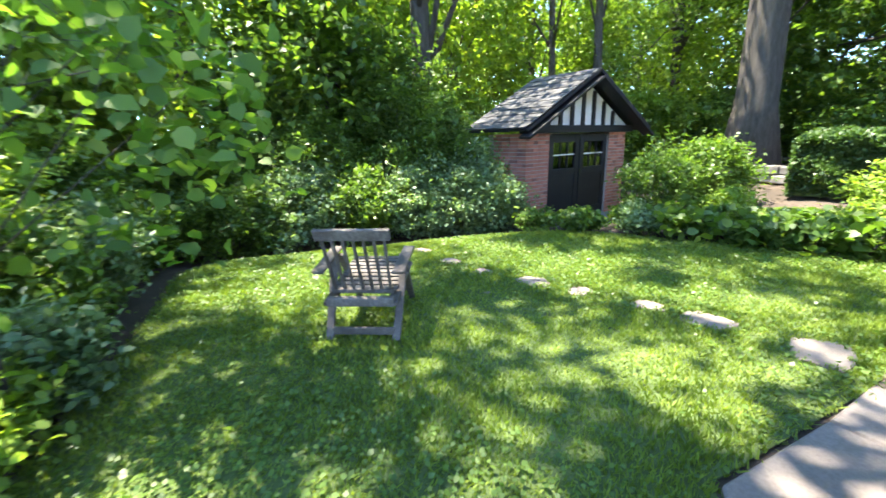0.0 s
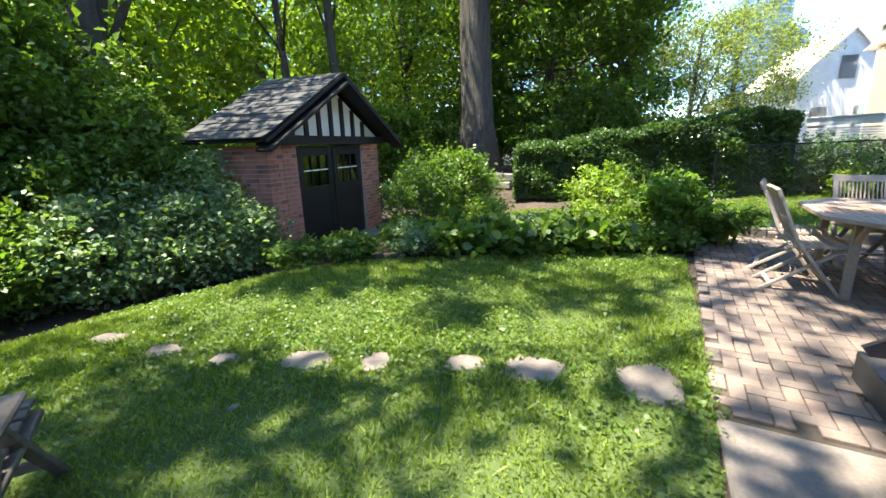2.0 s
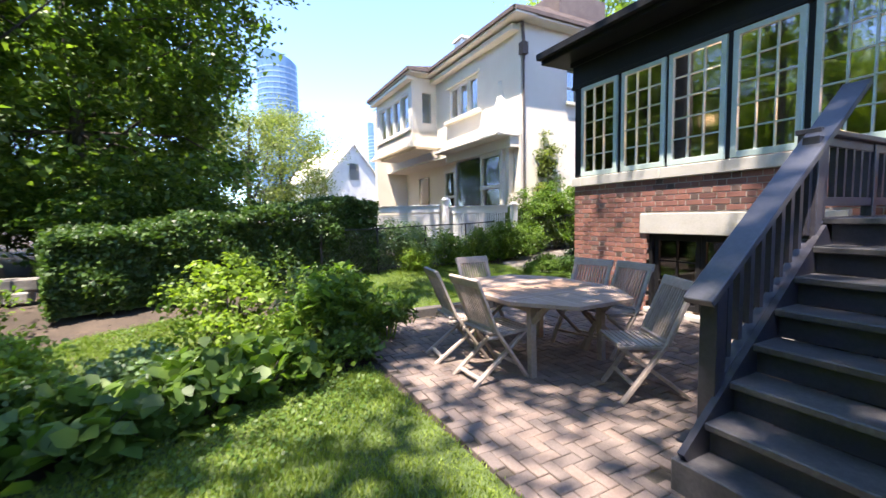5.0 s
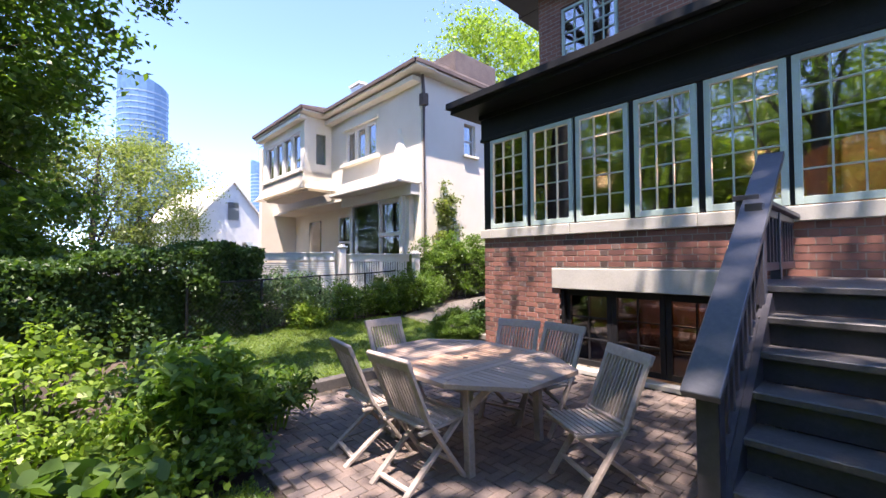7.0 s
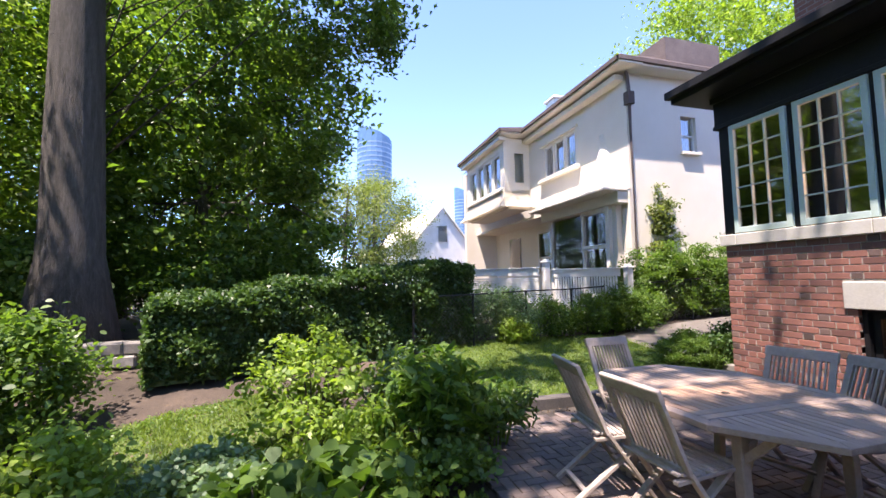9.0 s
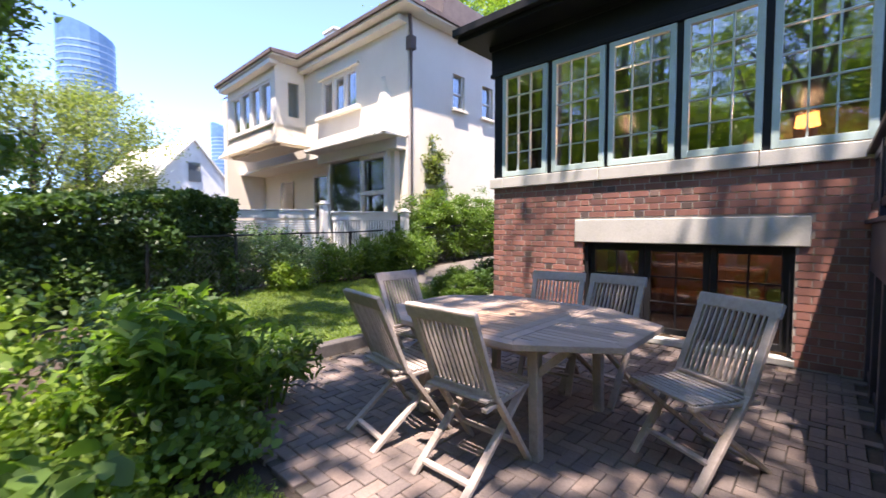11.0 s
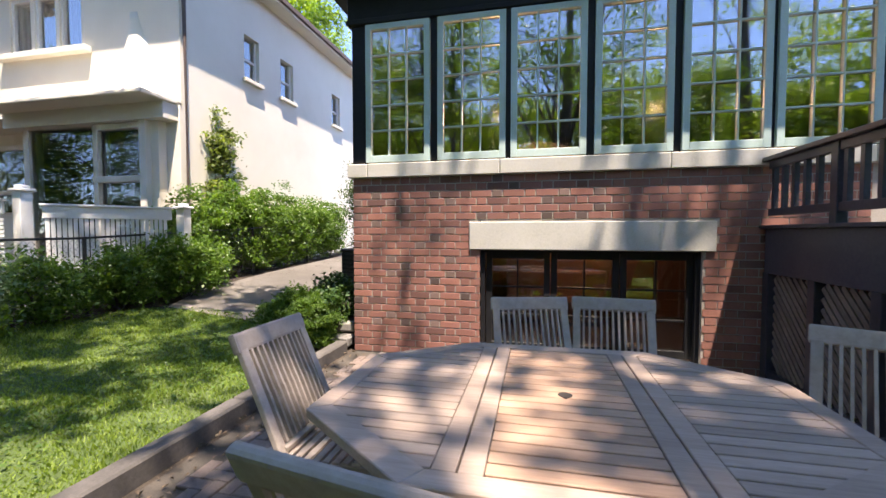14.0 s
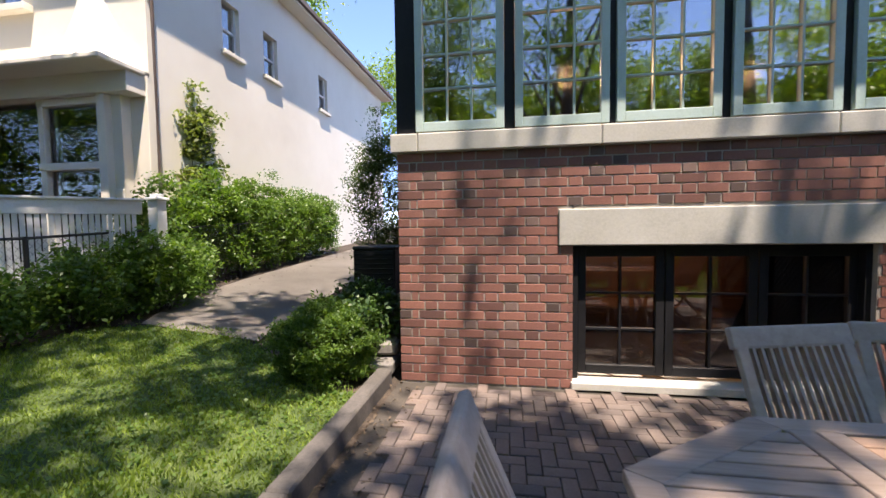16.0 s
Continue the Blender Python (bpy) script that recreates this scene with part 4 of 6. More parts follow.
def garden_table():
    tb = thing("garden_table", pose(5.8, -0.76, 0), "weathered teak extending table with an eight-sided slatted top", "table")
    H, hx, hy, cx, cy, rim = 0.685, 0.868, 0.645, 0.44, 0.33, 0.075
    inner = octagon(hx - rim, hy - rim, cx - rim * 0.35, cy - rim * 0.35)
    outer = octagon(hx, hy, cx, cy)
    for i in range(8):
        a, b, c, d = outer[i], outer[(i + 1) % 8], inner[(i + 1) % 8], inner[i]
        part("rim_board", prism([a, b, c, d], 0.034, H - 0.034, 0.003), M_TEAKTOP, tb)
    # cross rails of the three sections
    for xs in (-0.335, -0.265, 0.265, 0.335):
        part("cross_rail", boxes(((xs, 0, H - 0.017), (0.064, 2 * (hy - rim), 0.034)), bevel=0.003), M_TEAKTOP, tb)
    pitch = 0.059
    n = 19
    for i in range(n):
        y = (i - (n - 1) / 2) * pitch
        lim = hx - rim - max(0.0, abs(y) - (hy - cy - 0.02)) * (cx / cy) * 0.98
        for a, b in ((-lim, -0.37), (-0.23, 0.23), (0.37, lim)):
            if b - a < 0.03:
                continue
            part("slat", boxes((((a + b) / 2, y, H - 0.014), (b - a, pitch - 0.008, 0.022)), bevel=0.002), M_TEAKMID if a == -0.23 else M_TEAKTOP, tb)
    part("under_frame", boxes(((0, 0, H - 0.045), (1.5, 0.05, 0.02)), ((0, 0.3, H - 0.045), (1.5, 0.05, 0.02)), ((0, -0.3, H - 0.045), (1.5, 0.05, 0.02))), M_TEAK, tb)
    # no hole is cut: a dark disk gives its shade
    bm = bmesh.new()
    tube(bm, [(0, 0, H - 0.05), (0, 0, H - 0.001)], [0.026, 0.026], 18)
    part("parasol_hole_disk", bm, M_HOLE, tb, "dark disk drawn for the shade in the parasol hole")
    for sx in (-1, 1):
        for sy in (-1, 1):
            part("leg", beams(((sx * 0.44, sy * 0.42, 0), (sx * 0.42, sy * 0.42, H - 0.03), 0.06, 0.06), bevel=0.005), M_TEAK, tb)
        part("apron", boxes(((sx * 0.42, 0, H - 0.085), (0.03, 0.78, 0.07)), bevel=0.003), M_TEAK, tb)
        part("apron", boxes(((0, sx * 0.42, H - 0.085), (0.8, 0.03, 0.07)), bevel=0.003), M_TEAK, tb)
        for sy in (-1, 1):
            part("bracket", beams(((sx * 0.45, sy * 0.42, H - 0.2), (sx * 0.62, sy * 0.42, H - 0.04), 0.03, 0.04)), M_TEAK, tb)
    return tb


garden_table()


def lawn_chair():
    """Low slatted armchair out on the lawn: splayed legs meeting under broad arms, a leaning back."""
    ch = thing("garden_armchair", pose(0.865, 2.59, gz(0.9, 2.6), 0, 0, -31.3), "old weathered slatted wooden armchair on the lawn", "chair")
    for s in (-1, 1):
        x = s * 0.235
        part("rear_leg", beams(((x, -0.01, 0.0), (x * 1.12, 0.33, 0.52), 0.03, 0.055, (1, 0, 0)), bevel=0.004), M_OLDWOOD, ch)
        part("front_leg", beams(((x * 0.98, 0.8, 0.0), (x * 1.02, 0.36, 0.52), 0.028, 0.05, (1, 0, 0)), bevel=0.004), M_OLDWOOD, ch)
        part("armrest", beams(((x * 1.16, -0.02, 0.5), (x * 1.2, 0.45, 0.555), 0.085, 0.024), bevel=0.007), M_OLDWOOD, ch, "broad flat grey armrest")
        part("side_rail", beams(((x * 0.94, -0.02, 0.275), (x * 0.94, 0.72, 0.345), 0.026, 0.07, (1, 0, 0)), bevel=0.004), M_OLDWOOD, ch)
    part("stretcher", beams(((-0.22, 0.02, 0.06), (0.22, 0.02, 0.06), 0.022, 0.055), bevel=0.004), M_OLDWOOD, ch)
    part("stretcher", beams(((-0.22, 0.72, 0.12), (0.22, 0.72, 0.12), 0.022, 0.045), bevel=0.004), M_OLDWOOD, ch)
    part("rear_board", beams(((-0.235, 0.0, 0.29), (0.235, 0.0, 0.29), 0.055, 0.06), bevel=0.005), M_OLDWOOD, ch, "worn board across the back of the seat")
    part("lower_rail", beams(((-0.22, 0.1, 0.33), (0.22, 0.1, 0.33), 0.04, 0.03), bevel=0.004), M_OLDWOOD, ch)
    bm = boxes(((0, 0, 0), (0.5, 0.03, 0.085)), bevel=0.01, seg=2)
    bmesh.ops.transform(bm, matrix=Matrix.Translation((0, -0.085, 0.775)) @ Matrix.Rotation(radians(24), 4, "X"), verts=bm.verts)
    part("top_rail", bm, M_OLDWOOD, ch, "dark top rail with rounded ends")
    for i in range(7):
        x = -0.195 + i * 0.065
        part("back_slat", beams(((x, 0.1, 0.335), (x * 1.06, -0.07, 0.745), 0.03, 0.015, (1, 0, 0)), bevel=0.002), M_OLDWOOD, ch)
    for i in range(9):
        y = 0.14 + i * 0.072
        z = 0.322 + 0.095 * y
        part("seat_slat", beams(((-0.235, y, z), (0.235, y, z), 0.058, 0.016), bevel=0.002), M_OLDWOOD, ch)


lawn_chair()


# ---- brick garden shed ----
def wall_with_openings(bm, u0, u1, z0, z1, openings, place, thick):
    """A wall in its own u, z plane, cut round its openings; place(u, z, du, dz) gives centre and size."""
    us = sorted({u0, u1, *[o[0] for o in openings], *[o[1] for o in openings]})
    zs = sorted({z0, z1, *[o[2] for o in openings], *[o[3] for o in openings]})
    for a, b in zip(us, us[1:]):
        for c, d in zip(zs, zs[1:]):
            um, zm = (a + b) / 2, (c + d) / 2
            if not any(o[0] < um < o[1] and o[2] < zm < o[3] for o in openings):
                add_box(bm, *place(um, zm, b - a, d - c))


SHED = pose(6.62, 6.34, -0.35, 0, 0, 9.5)
shed = thing("garden_shed", SHED, "small brick and half-timbered shed with black double doors", "shed")
HW, DH, PW, EW, EZ, AZ, OV, SD = 0.976, 1.75, 1.63, 2.02, 1.8, 2.88, 0.3, 1.0
slope = math.atan2(AZ - EZ, EW)
for c_, s_ in (((-(HW + PW) / 2, 0.13, DH / 2), (PW - HW - 0.02, 0.22, DH)), (((HW + PW) / 2, 0.13, DH / 2), (PW - HW - 0.02, 0.22, DH)), ((-PW + 0.12, SD / 2, DH / 2), (0.22, SD - 0.3, DH)), ((PW - 0.12, SD / 2, DH / 2), (0.22, SD - 0.3, DH)), ((0, SD - 0.1, DH / 2), (2 * PW, 0.2, DH))):
    part("wall", boxes((c_, s_)), M_MORTAR, shed)
part("header_beam", boxes(((0, -0.0, DH + 0.07), (2 * PW + 0.2, 0.2, 0.14)), bevel=0.008), M_BLACK, shed, "black timber beam over the doors")
gp = part("gable_panel", prism([(-PW, 0), (PW, 0), (0, (AZ - EZ) / EW * PW)], 0.04), M_WHITE, shed, "white plaster gable")
gp.matrix_basis = Matrix.Translation((0, 0.06, DH + 0.14)) @ Matrix.Rotation(radians(90), 4, "X")
for x in (-1.05, -0.7, -0.35, 0.0, 0.35, 0.7, 1.05):
    h = (AZ - EZ) / EW * (PW - abs(x)) - 0.02
    part("timber", boxes(((x, 0.01, DH + 0.14 + h / 2), (0.1, 0.05, h)), bevel=0.004), M_BLACK, shed, "black half-timber stud")
for s in (-1, 1):
    a, b = Vector((s * EW, 0, EZ)), Vector((0, 0, AZ))
    n = Vector((s * math.sin(slope), 0, math.cos(slope)))
    part("barge_board", beams(((a.x, -OV, a.z - 0.125), (b.x, -OV, b.z - 0.125), 0.04, 0.26, (0, 1, 0)), ((a.x * 0.98, -OV - 0.02, a.z + 0.0), (b.x, -OV - 0.02, b.z), 0.05, 0.05, (0, 1, 0))), M_BLACK, shed, "black barge board")
    rows, cols = 9, 8
    L = (b - a).length
    for i in range(rows):
        f0, f1 = i / rows, (i + 1.25) / rows
        p0, p1 = a.lerp(b, f0) + n * 0.05, a.lerp(b, min(1, f1)) + n * 0.035
        bm = bmesh.new()
        for j in range(cols):
            y0 = -OV - 0.03 + (SD + OV + 0.3) * j / cols
            y1 = -OV - 0.03 + (SD + OV + 0.3) * (j + 1) / cols - 0.006
            mid = (p0 + p1) / 2
            t_ = math.atan2(p1.z - p0.z, p1.x - p0.x)
            add_box(bm, (mid.x, (y0 + y1) / 2, mid.z), ((p1 - p0).length, y1 - y0, 0.012), Matrix.Rotation(-t_, 4, "Y"))
        part("shingle_course", bm, M_ROOF, shed)
    bm = bmesh.new()
    mid = (a + b) / 2
    t_ = math.atan2(b.z - a.z, b.x - a.x)
    add_box(bm, (mid.x, (SD - OV) / 2 + 0.15, mid.z), (L, SD + OV + 0.25, 0.04), Matrix.Rotation(-t_, 4, "Y"))
    part("roof", bm, M_BLACK, shed, "dark roof boards")
for s in (-1, 1):
    leaf = part("door", boxes(((s * HW / 2, 0.065, 0.55), (HW - 0.2, 0.03, 0.8))), M_BLACK, shed, "black door leaf, glazed above")
    for c_, s_ in (((s * HW / 2, 0.06, 0.12), (HW - 0.3, 0.05, 0.2)), ((s * HW / 2, 0.06, DH - 0.1), (HW - 0.3, 0.05, 0.16)), ((s * HW / 2, 0.06, 1.0), (HW - 0.3, 0.05, 0.12))):
        part("door_rail", boxes((c_, s_), bevel=0.004), M_BLACK, leaf)
    for x in (s * 0.08, s * (HW - 0.09)):
        part("door_stile", boxes(((x, 0.06, DH / 2), (0.13, 0.05, DH - 0.06)), bevel=0.004), M_BLACK, leaf)
    for k in (1, 2):
        part("glazing_bar", boxes(((s * (0.145 + (HW - 0.3) * k / 3), 0.06, 1.36), (0.018, 0.035, 0.62))), M_BLACK, leaf)
    part("glazing_bar", boxes(((s * HW / 2, 0.061, 1.33), (HW - 0.3, 0.03, 0.02))), M_WHITE, leaf)
    pane = part("pane", boxes(((s * HW / 2, 0.07, 1.36), (HW - 0.3, 0.005, 0.62))), M_DARKGLASS, leaf)
    pane.visible_shadow = False
part("threshold", boxes(((0, -0.12, -0.04), (2 * PW + 0.1, 0.5, 0.1)), ((0.3, -0.45, -0.1), (2.4, 0.5, 0.1)), bevel=0.012), M_RUBBLE, shed, "worn grey stone step")
part("foundation", boxes(((0, SD / 2, -0.15), (2 * PW, SD, 0.28))), M_RUBBLE, shed)
part("shelf", boxes(((0, 0.6, 1.2), (1.8, 0.3, 0.03)), ((-0.4, 0.6, 1.3), (0.3, 0.2, 0.18)), ((0.3, 0.6, 1.29), (0.25, 0.2, 0.15))), M_ROOMWOOD, shed, "cluttered wooden shelf inside")

# ---- neighbouring house ----
nb = thing("neighbour_house", pose(0, 0, 0), "two-storey cream stucco house with brown roof and bays", "house")
NX, NY, NB = 12.77, -6.1, -18.6
G0 = 0.1
bm = bmesh.new()
wall_with_openings(bm, NB, NY, G0, 7.15, [(-8.5, -7.95, 5.0, 6.05), (-10.0, -9.4, 5.0, 6.05), (-12.9, -12.3, 5.0, 6.05)], lambda u, z, du, dz: ((NX + 0.15, u, z), (0.3, du, dz)), 0.3)
wall_with_openings(bm, NX + 0.3, 18.4, 3.9, 7.15, [(15.2, 15.8, 5.2, 6.35), (15.9, 16.5, 5.2, 6.35), (16.6, 17.2, 5.2, 6.35)], lambda u, z, du, dz: ((u, NY - 0.15, z), (du, 0.3, dz)), 0.3)
add_box(bm, (18.8, NB, 3.6), (12, 0.3, 7.1))
add_box(bm, (24.7, -12, 3.6), (0.3, 13, 7.1))
add_box(bm, (18.8, -7.4, 2.0), (11.8, 0.3, 3.9))
part("wall", bm, M_STUCCO, nb)
bm = bmesh.new()
wall_with_openings(bm, 18.4, 22.8, 4.3, 7.1, [(18.75, 22.45, 5.1, 6.6)], lambda u, z, du, dz: ((u, -5.1, z), (du, 0.25, dz)), 0.25)
wall_with_openings(bm, -6.1, -5.225, 4.3, 7.1, [(-5.85, -5.45, 5.3, 6.5)], lambda u, z, du, dz: ((18.5, u, z), (0.2, du, dz)), 0.2)
add_box(bm, (22.7, -5.66, 5.7), (0.2, 0.87, 2.8))
part("bay", bm, M_STUCCO, nb, "cream box bay on the upper storey")
bm = bmesh.new()
rows_ = []
for k in range(7):
    v = k / 6
    e = 0.32 * (1 - v) ** 2 + 0.012
    rows_.append([bm.verts.new(c) for c in ((18.4 - e, -6.1, 4.26 + 0.72 * v), (18.4 - e, -4.975 + e, 4.26 + 0.72 * v), (22.8 + e, -4.975 + e, 4.26 + 0.72 * v), (22.8 + e, -6.1, 4.26 + 0.72 * v))])
for g, h in zip(rows_, rows_[1:]):
    for i in range(3):
        bm.faces.new((g[i], g[i + 1], h[i + 1], h[i]))
bmesh.ops.solidify(bm, geom=bm.faces[:], thickness=0.03)
part("bay_skirt", bm, M_STUCCO, nb, "stucco skirt flaring out below the bay")
part("bay_floor", boxes(((18.8, -6.95, 3.86), (11.8, 1.7, 0.1)), ((20.6, -5.6, 4.26), (4.4, 0.95, 0.08))), M_STUCCO, nb, "plain stucco underside")
bm = bmesh.new()
NU, NV = 14, 10
grid = []
for k in range(NV + 1):
    v = k / NV
    half, out = 0.1 + 0.88 * (1 - v) ** 1.5, 0.02 + 0.5 * (1 - v) ** 1.8
    row = []
    for i in range(NU + 1):
        u = -1 + 2 * i / NU
        row.append(bm.verts.new((max(12.735, 13.72 + 0.14 * v + half * u), NY - 0.02 + out * (1 - abs(u) ** 3) + 0.02, 3.82 + 1.9 * v)))
    grid.append(row)
for g, h in zip(grid, grid[1:]):
    for i in range(NU):
        bm.faces.new((g[i], g[i + 1], h[i + 1], h[i]))
bm.faces.new(grid[0][::-1])
bm.faces.new(grid[-1])
bmesh.ops.recalc_face_normals(bm, faces=bm.faces[:])
part("flared_skirt", bm, M_STUCCO, nb, "bell-shaped stucco flare at the corner", smooth=True)
part("moulding", boxes(((16.2, NY + 0.08, 5.08), (2.5, 0.16, 0.12)), ((16.2, NY + 0.05, 6.45), (2.4, 0.1, 0.1)), ((20.6, -4.94, 5.02), (4.2, 0.1, 0.1)), ((15.6, NY + 0.14, 6.98), (5.6, 0.3, 0.16)), ((20.6, -4.85, 7.0), (4.8, 0.3, 0.14)), bevel=0.01), M_STUCCO, nb)
for x in (15.5, 16.2, 16.9):
    wn_ = part("window", boxes(((x, NY - 0.12, 5.775), (0.6, 0.05, 1.15))), M_GLASS, nb)
    part("window_frame", boxes(((x - 0.27, NY - 0.08, 5.775), (0.06, 0.08, 1.15)), ((x + 0.27, NY - 0.08, 5.775), (0.06, 0.08, 1.15)), ((x, NY - 0.08, 5.23), (0.48, 0.08, 0.06)), ((x, NY - 0.08, 6.32), (0.48, 0.08, 0.06))), M_WHITE, wn_)
for i in range(4):
    x = 19.21 + i * 0.925
    wn_ = part("window", boxes(((x, -5.12, 5.85), (0.91, 0.04, 1.5))), M_GLASS, nb)
    part("window_frame", boxes(((x - 0.4, -5.06, 5.85), (0.07, 0.1, 1.5)), ((x + 0.4, -5.06, 5.85), (0.07, 0.1, 1.5)), ((x, -5.06, 5.14), (0.73, 0.1, 0.07)), ((x, -5.06, 6.56), (0.73, 0.1, 0.07))), M_WHITE, wn_)
wn_ = part("window", boxes(((18.48, -5.65, 5.9), (0.04, 0.4, 1.2))), M_GLASS, nb)
for ya, yb in ((-8.5, -7.95), (-10.0, -9.4), (-12.9, -12.3)):
    wn_ = part("window", boxes(((NX + 0.16, (ya + yb) / 2, 5.525), (0.05, yb - ya, 1.05))), M_GLASS, nb)
    part("sill", boxes(((NX - 0.03, (ya + yb) / 2, 4.95), (0.14, yb - ya + 0.14, 0.09)), bevel=0.01), M_STUCCO, wn_)
    part("window_frame", boxes(((NX + 0.12, ya + 0.03, 5.525), (0.06, 0.06, 1.05)), ((NX + 0.12, yb - 0.03, 5.525), (0.06, 0.06, 1.05)), ((NX + 0.12, (ya + yb) / 2, 5.5), (0.05, yb - ya, 0.05))), M_WHITE, wn_)
# ground-floor bay and porch
for n_, c_, s_ in (("pier", (12.95, -6.2, 0.95), (0.36, 0.3, 5.7)), ("mullion", (13.35, -5.85, 1.9), (0.16, 0.2, 3.9)), ("mullion", (14.75, -6.05, 1.9), (0.16, 0.2, 3.9)), ("bay_head", (14.85, -5.92, 3.64), (4.1, 0.42, 0.36)), ("bay_apron", (14.05, -5.9, 0.5), (1.3, 0.3, 0.9)), ("sash_rail", (14.05, -5.9, 3.4), (1.3, 0.12, 0.12)), ("sash_stile", (14.62, -5.9, 2.2), (0.1, 0.12, 2.4)), ("sash_stile", (13.48, -5.9, 2.2), (0.1, 0.12, 2.4)), ("transom", (14.05, -5.9, 2.35), (1.3, 0.14, 0.12)), ("porch_post", (16.6, -6.0, 1.9), (0.16, 0.16, 3.9)), ("bay_cheek", (13.2, -5.98, 1.9), (0.22, 0.22, 3.5)), ("bay_apron", (13.2, -6.0, 1.0), (0.2, 0.3, 1.9))):
    part(n_, boxes((c_, s_), bevel=0.01), M_STUCCO, nb)
part("bay_roof", boxes(((14.85, -5.62, 3.82), (4.2, 0.8, 0.09)), bevel=0.02), M_STUCCO, nb, "projecting stucco ledge over the bay")
part("room_shadow", boxes(((14.6, -7.0, 2.3), (3.4, 0.1, 3.0))), M_ROOM, nb, "plain wall inside the bay")
for c_, s_ in (((14.05, -5.95, 2.2), (1.3, 0.04, 2.5)), ((15.68, -6.0, 2.2), (1.7, 0.04, 2.9)), ((19.0, -7.22, 2.6), (1.4, 0.04, 1.6)), ((22.2, -7.22, 2.6), (1.2, 0.04, 1.6))):
    part("window", boxes((c_, s_)), M_DARKGLASS, nb, "large dark window")
part("window_frame", boxes(((18.25, -7.2, 2.6), (0.12, 0.1, 1.8)), ((19.75, -7.2, 2.6), (0.12, 0.1, 1.8)), ((19.0, -7.2, 3.45), (1.4, 0.1, 0.12)), ((19.0, -7.2, 2.3), (1.4, 0.1, 0.1))), M_WHITE, nb)
part("eave", boxes(((15.6, NY + 0.16, 7.18), (6.6, 0.75, 0.1)), ((NX - 0.05, -12.62, 7.18), (0.75, 12.6, 0.1)), ((20.6, -5.12, 7.18), (5.3, 0.87, 0.1))), M_STUCCO, nb)
part("gutter", boxes(((15.3, NY + 0.56, 7.25), (5.9, 0.09, 0.13)), ((NX - 0.46, -12.2, 7.25), (0.09, 13.3, 0.13)), ((20.6, -4.65, 7.25), (5.3, 0.09, 0.13)), ((17.93, -5.1, 7.25), (0.09, 0.9, 0.13)), bevel=0.01), M_ROOFBROWN, nb, "brown gutter")
bm = bmesh.new()
for pts in (((12.3, -5.5, 7.3), (25.2, -5.5, 7.3), (22.5, -10.5, 9.6), (15.5, -10.5, 9.6)), ((12.3, -5.5, 7.3), (15.5, -10.5, 9.6), (15.5, -15, 9.6), (12.3, -19, 7.3)), ((12.3, -19, 7.3), (15.5, -15, 9.6), (22.5, -15, 9.6), (25.2, -19, 7.3)), ((15.5, -10.5, 9.6), (22.5, -10.5, 9.6), (22.5, -15, 9.6), (15.5, -15, 9.6)), ((17.9, -4.6, 7.31), (23.25, -4.6, 7.31), (22.0, -7.0, 8.1), (19.4, -7.0, 8.1)), ((17.9, -4.6, 7.31), (19.4, -7.0, 8.1), (17.9, -6.2, 7.31))):
    bm.faces.new([bm.verts.new(p) for p in pts])
bmesh.ops.solidify(bm, geom=bm.faces[:], thickness=0.05)
part("roof", bm, M_ROOFBROWN, nb, "brown shingled hip roof")
part("chimney", boxes(((19.6, -8.2, 8.7), (0.7, 0.6, 1.7)), ((19.6, -8.2, 9.5), (0.85, 0.75, 0.12)), bevel=0.02), M_WHITE, nb, "white chimney")
part("dormer", boxes(((14.4, -9.5, 8.5), (1.6, 2.2, 1.0))), M_ROOFBROWN, nb)
bm = bmesh.new()
tube(bm, [(NX - 0.07, NY + 0.0, 7.1), (NX - 0.07, NY - 0.05, 6.6), (NX - 0.07, NY - 0.05, 0.2)], [0.05, 0.05, 0.05], 8)
add_box(bm, (NX - 0.07, NY - 0.05, 6.35), (0.2, 0.2, 0.35))
part("downpipe", bm, M_ROOFBROWN, nb, "brown rain pipe with a hopper")

# far white house
far = thing("white_house", pose(36, -7.4, 0.3, 0, 0, 14), "white gabled house far down the gardens", "house")
SWING = Matrix(((0, 0, 1, 0), (1, 0, 0, 0), (0, 1, 0, 0), (0, 0, 0, 1)))
part("wall", prism([(-2.4, 0), (2.4, 0), (2.4, 4.3), (0, 7.0), (-2.4, 4.3)], 8.0), M_WHITE, far).matrix_basis = SWING
for s_ in (-1, 1):
    part("roof", beams(((4.0, s_ * 2.6, 4.15), (4.0, 0, 7.1), 8.4, 0.12, (0, 1, 0) if s_ < 0 else (0, -1, 0))), M_STUCCO, far, "pale grey roof slope")
part("wing", boxes(((1.5, -4.4, 2.0), (5.0, 4.0, 4.0)), bevel=0.03), M_WHITE, far, "low white wing")
for yy, zz, hh in ((0.0, 4.9, 1.3), (-1.1, 2.0, 1.3), (1.1, 2.0, 1.3), (-4.2, 2.3, 1.1)):
    part("window", boxes(((-0.03 if yy > -3 else -1.03, yy, zz), (0.08, 0.8, hh))), M_DARKGLASS, far)

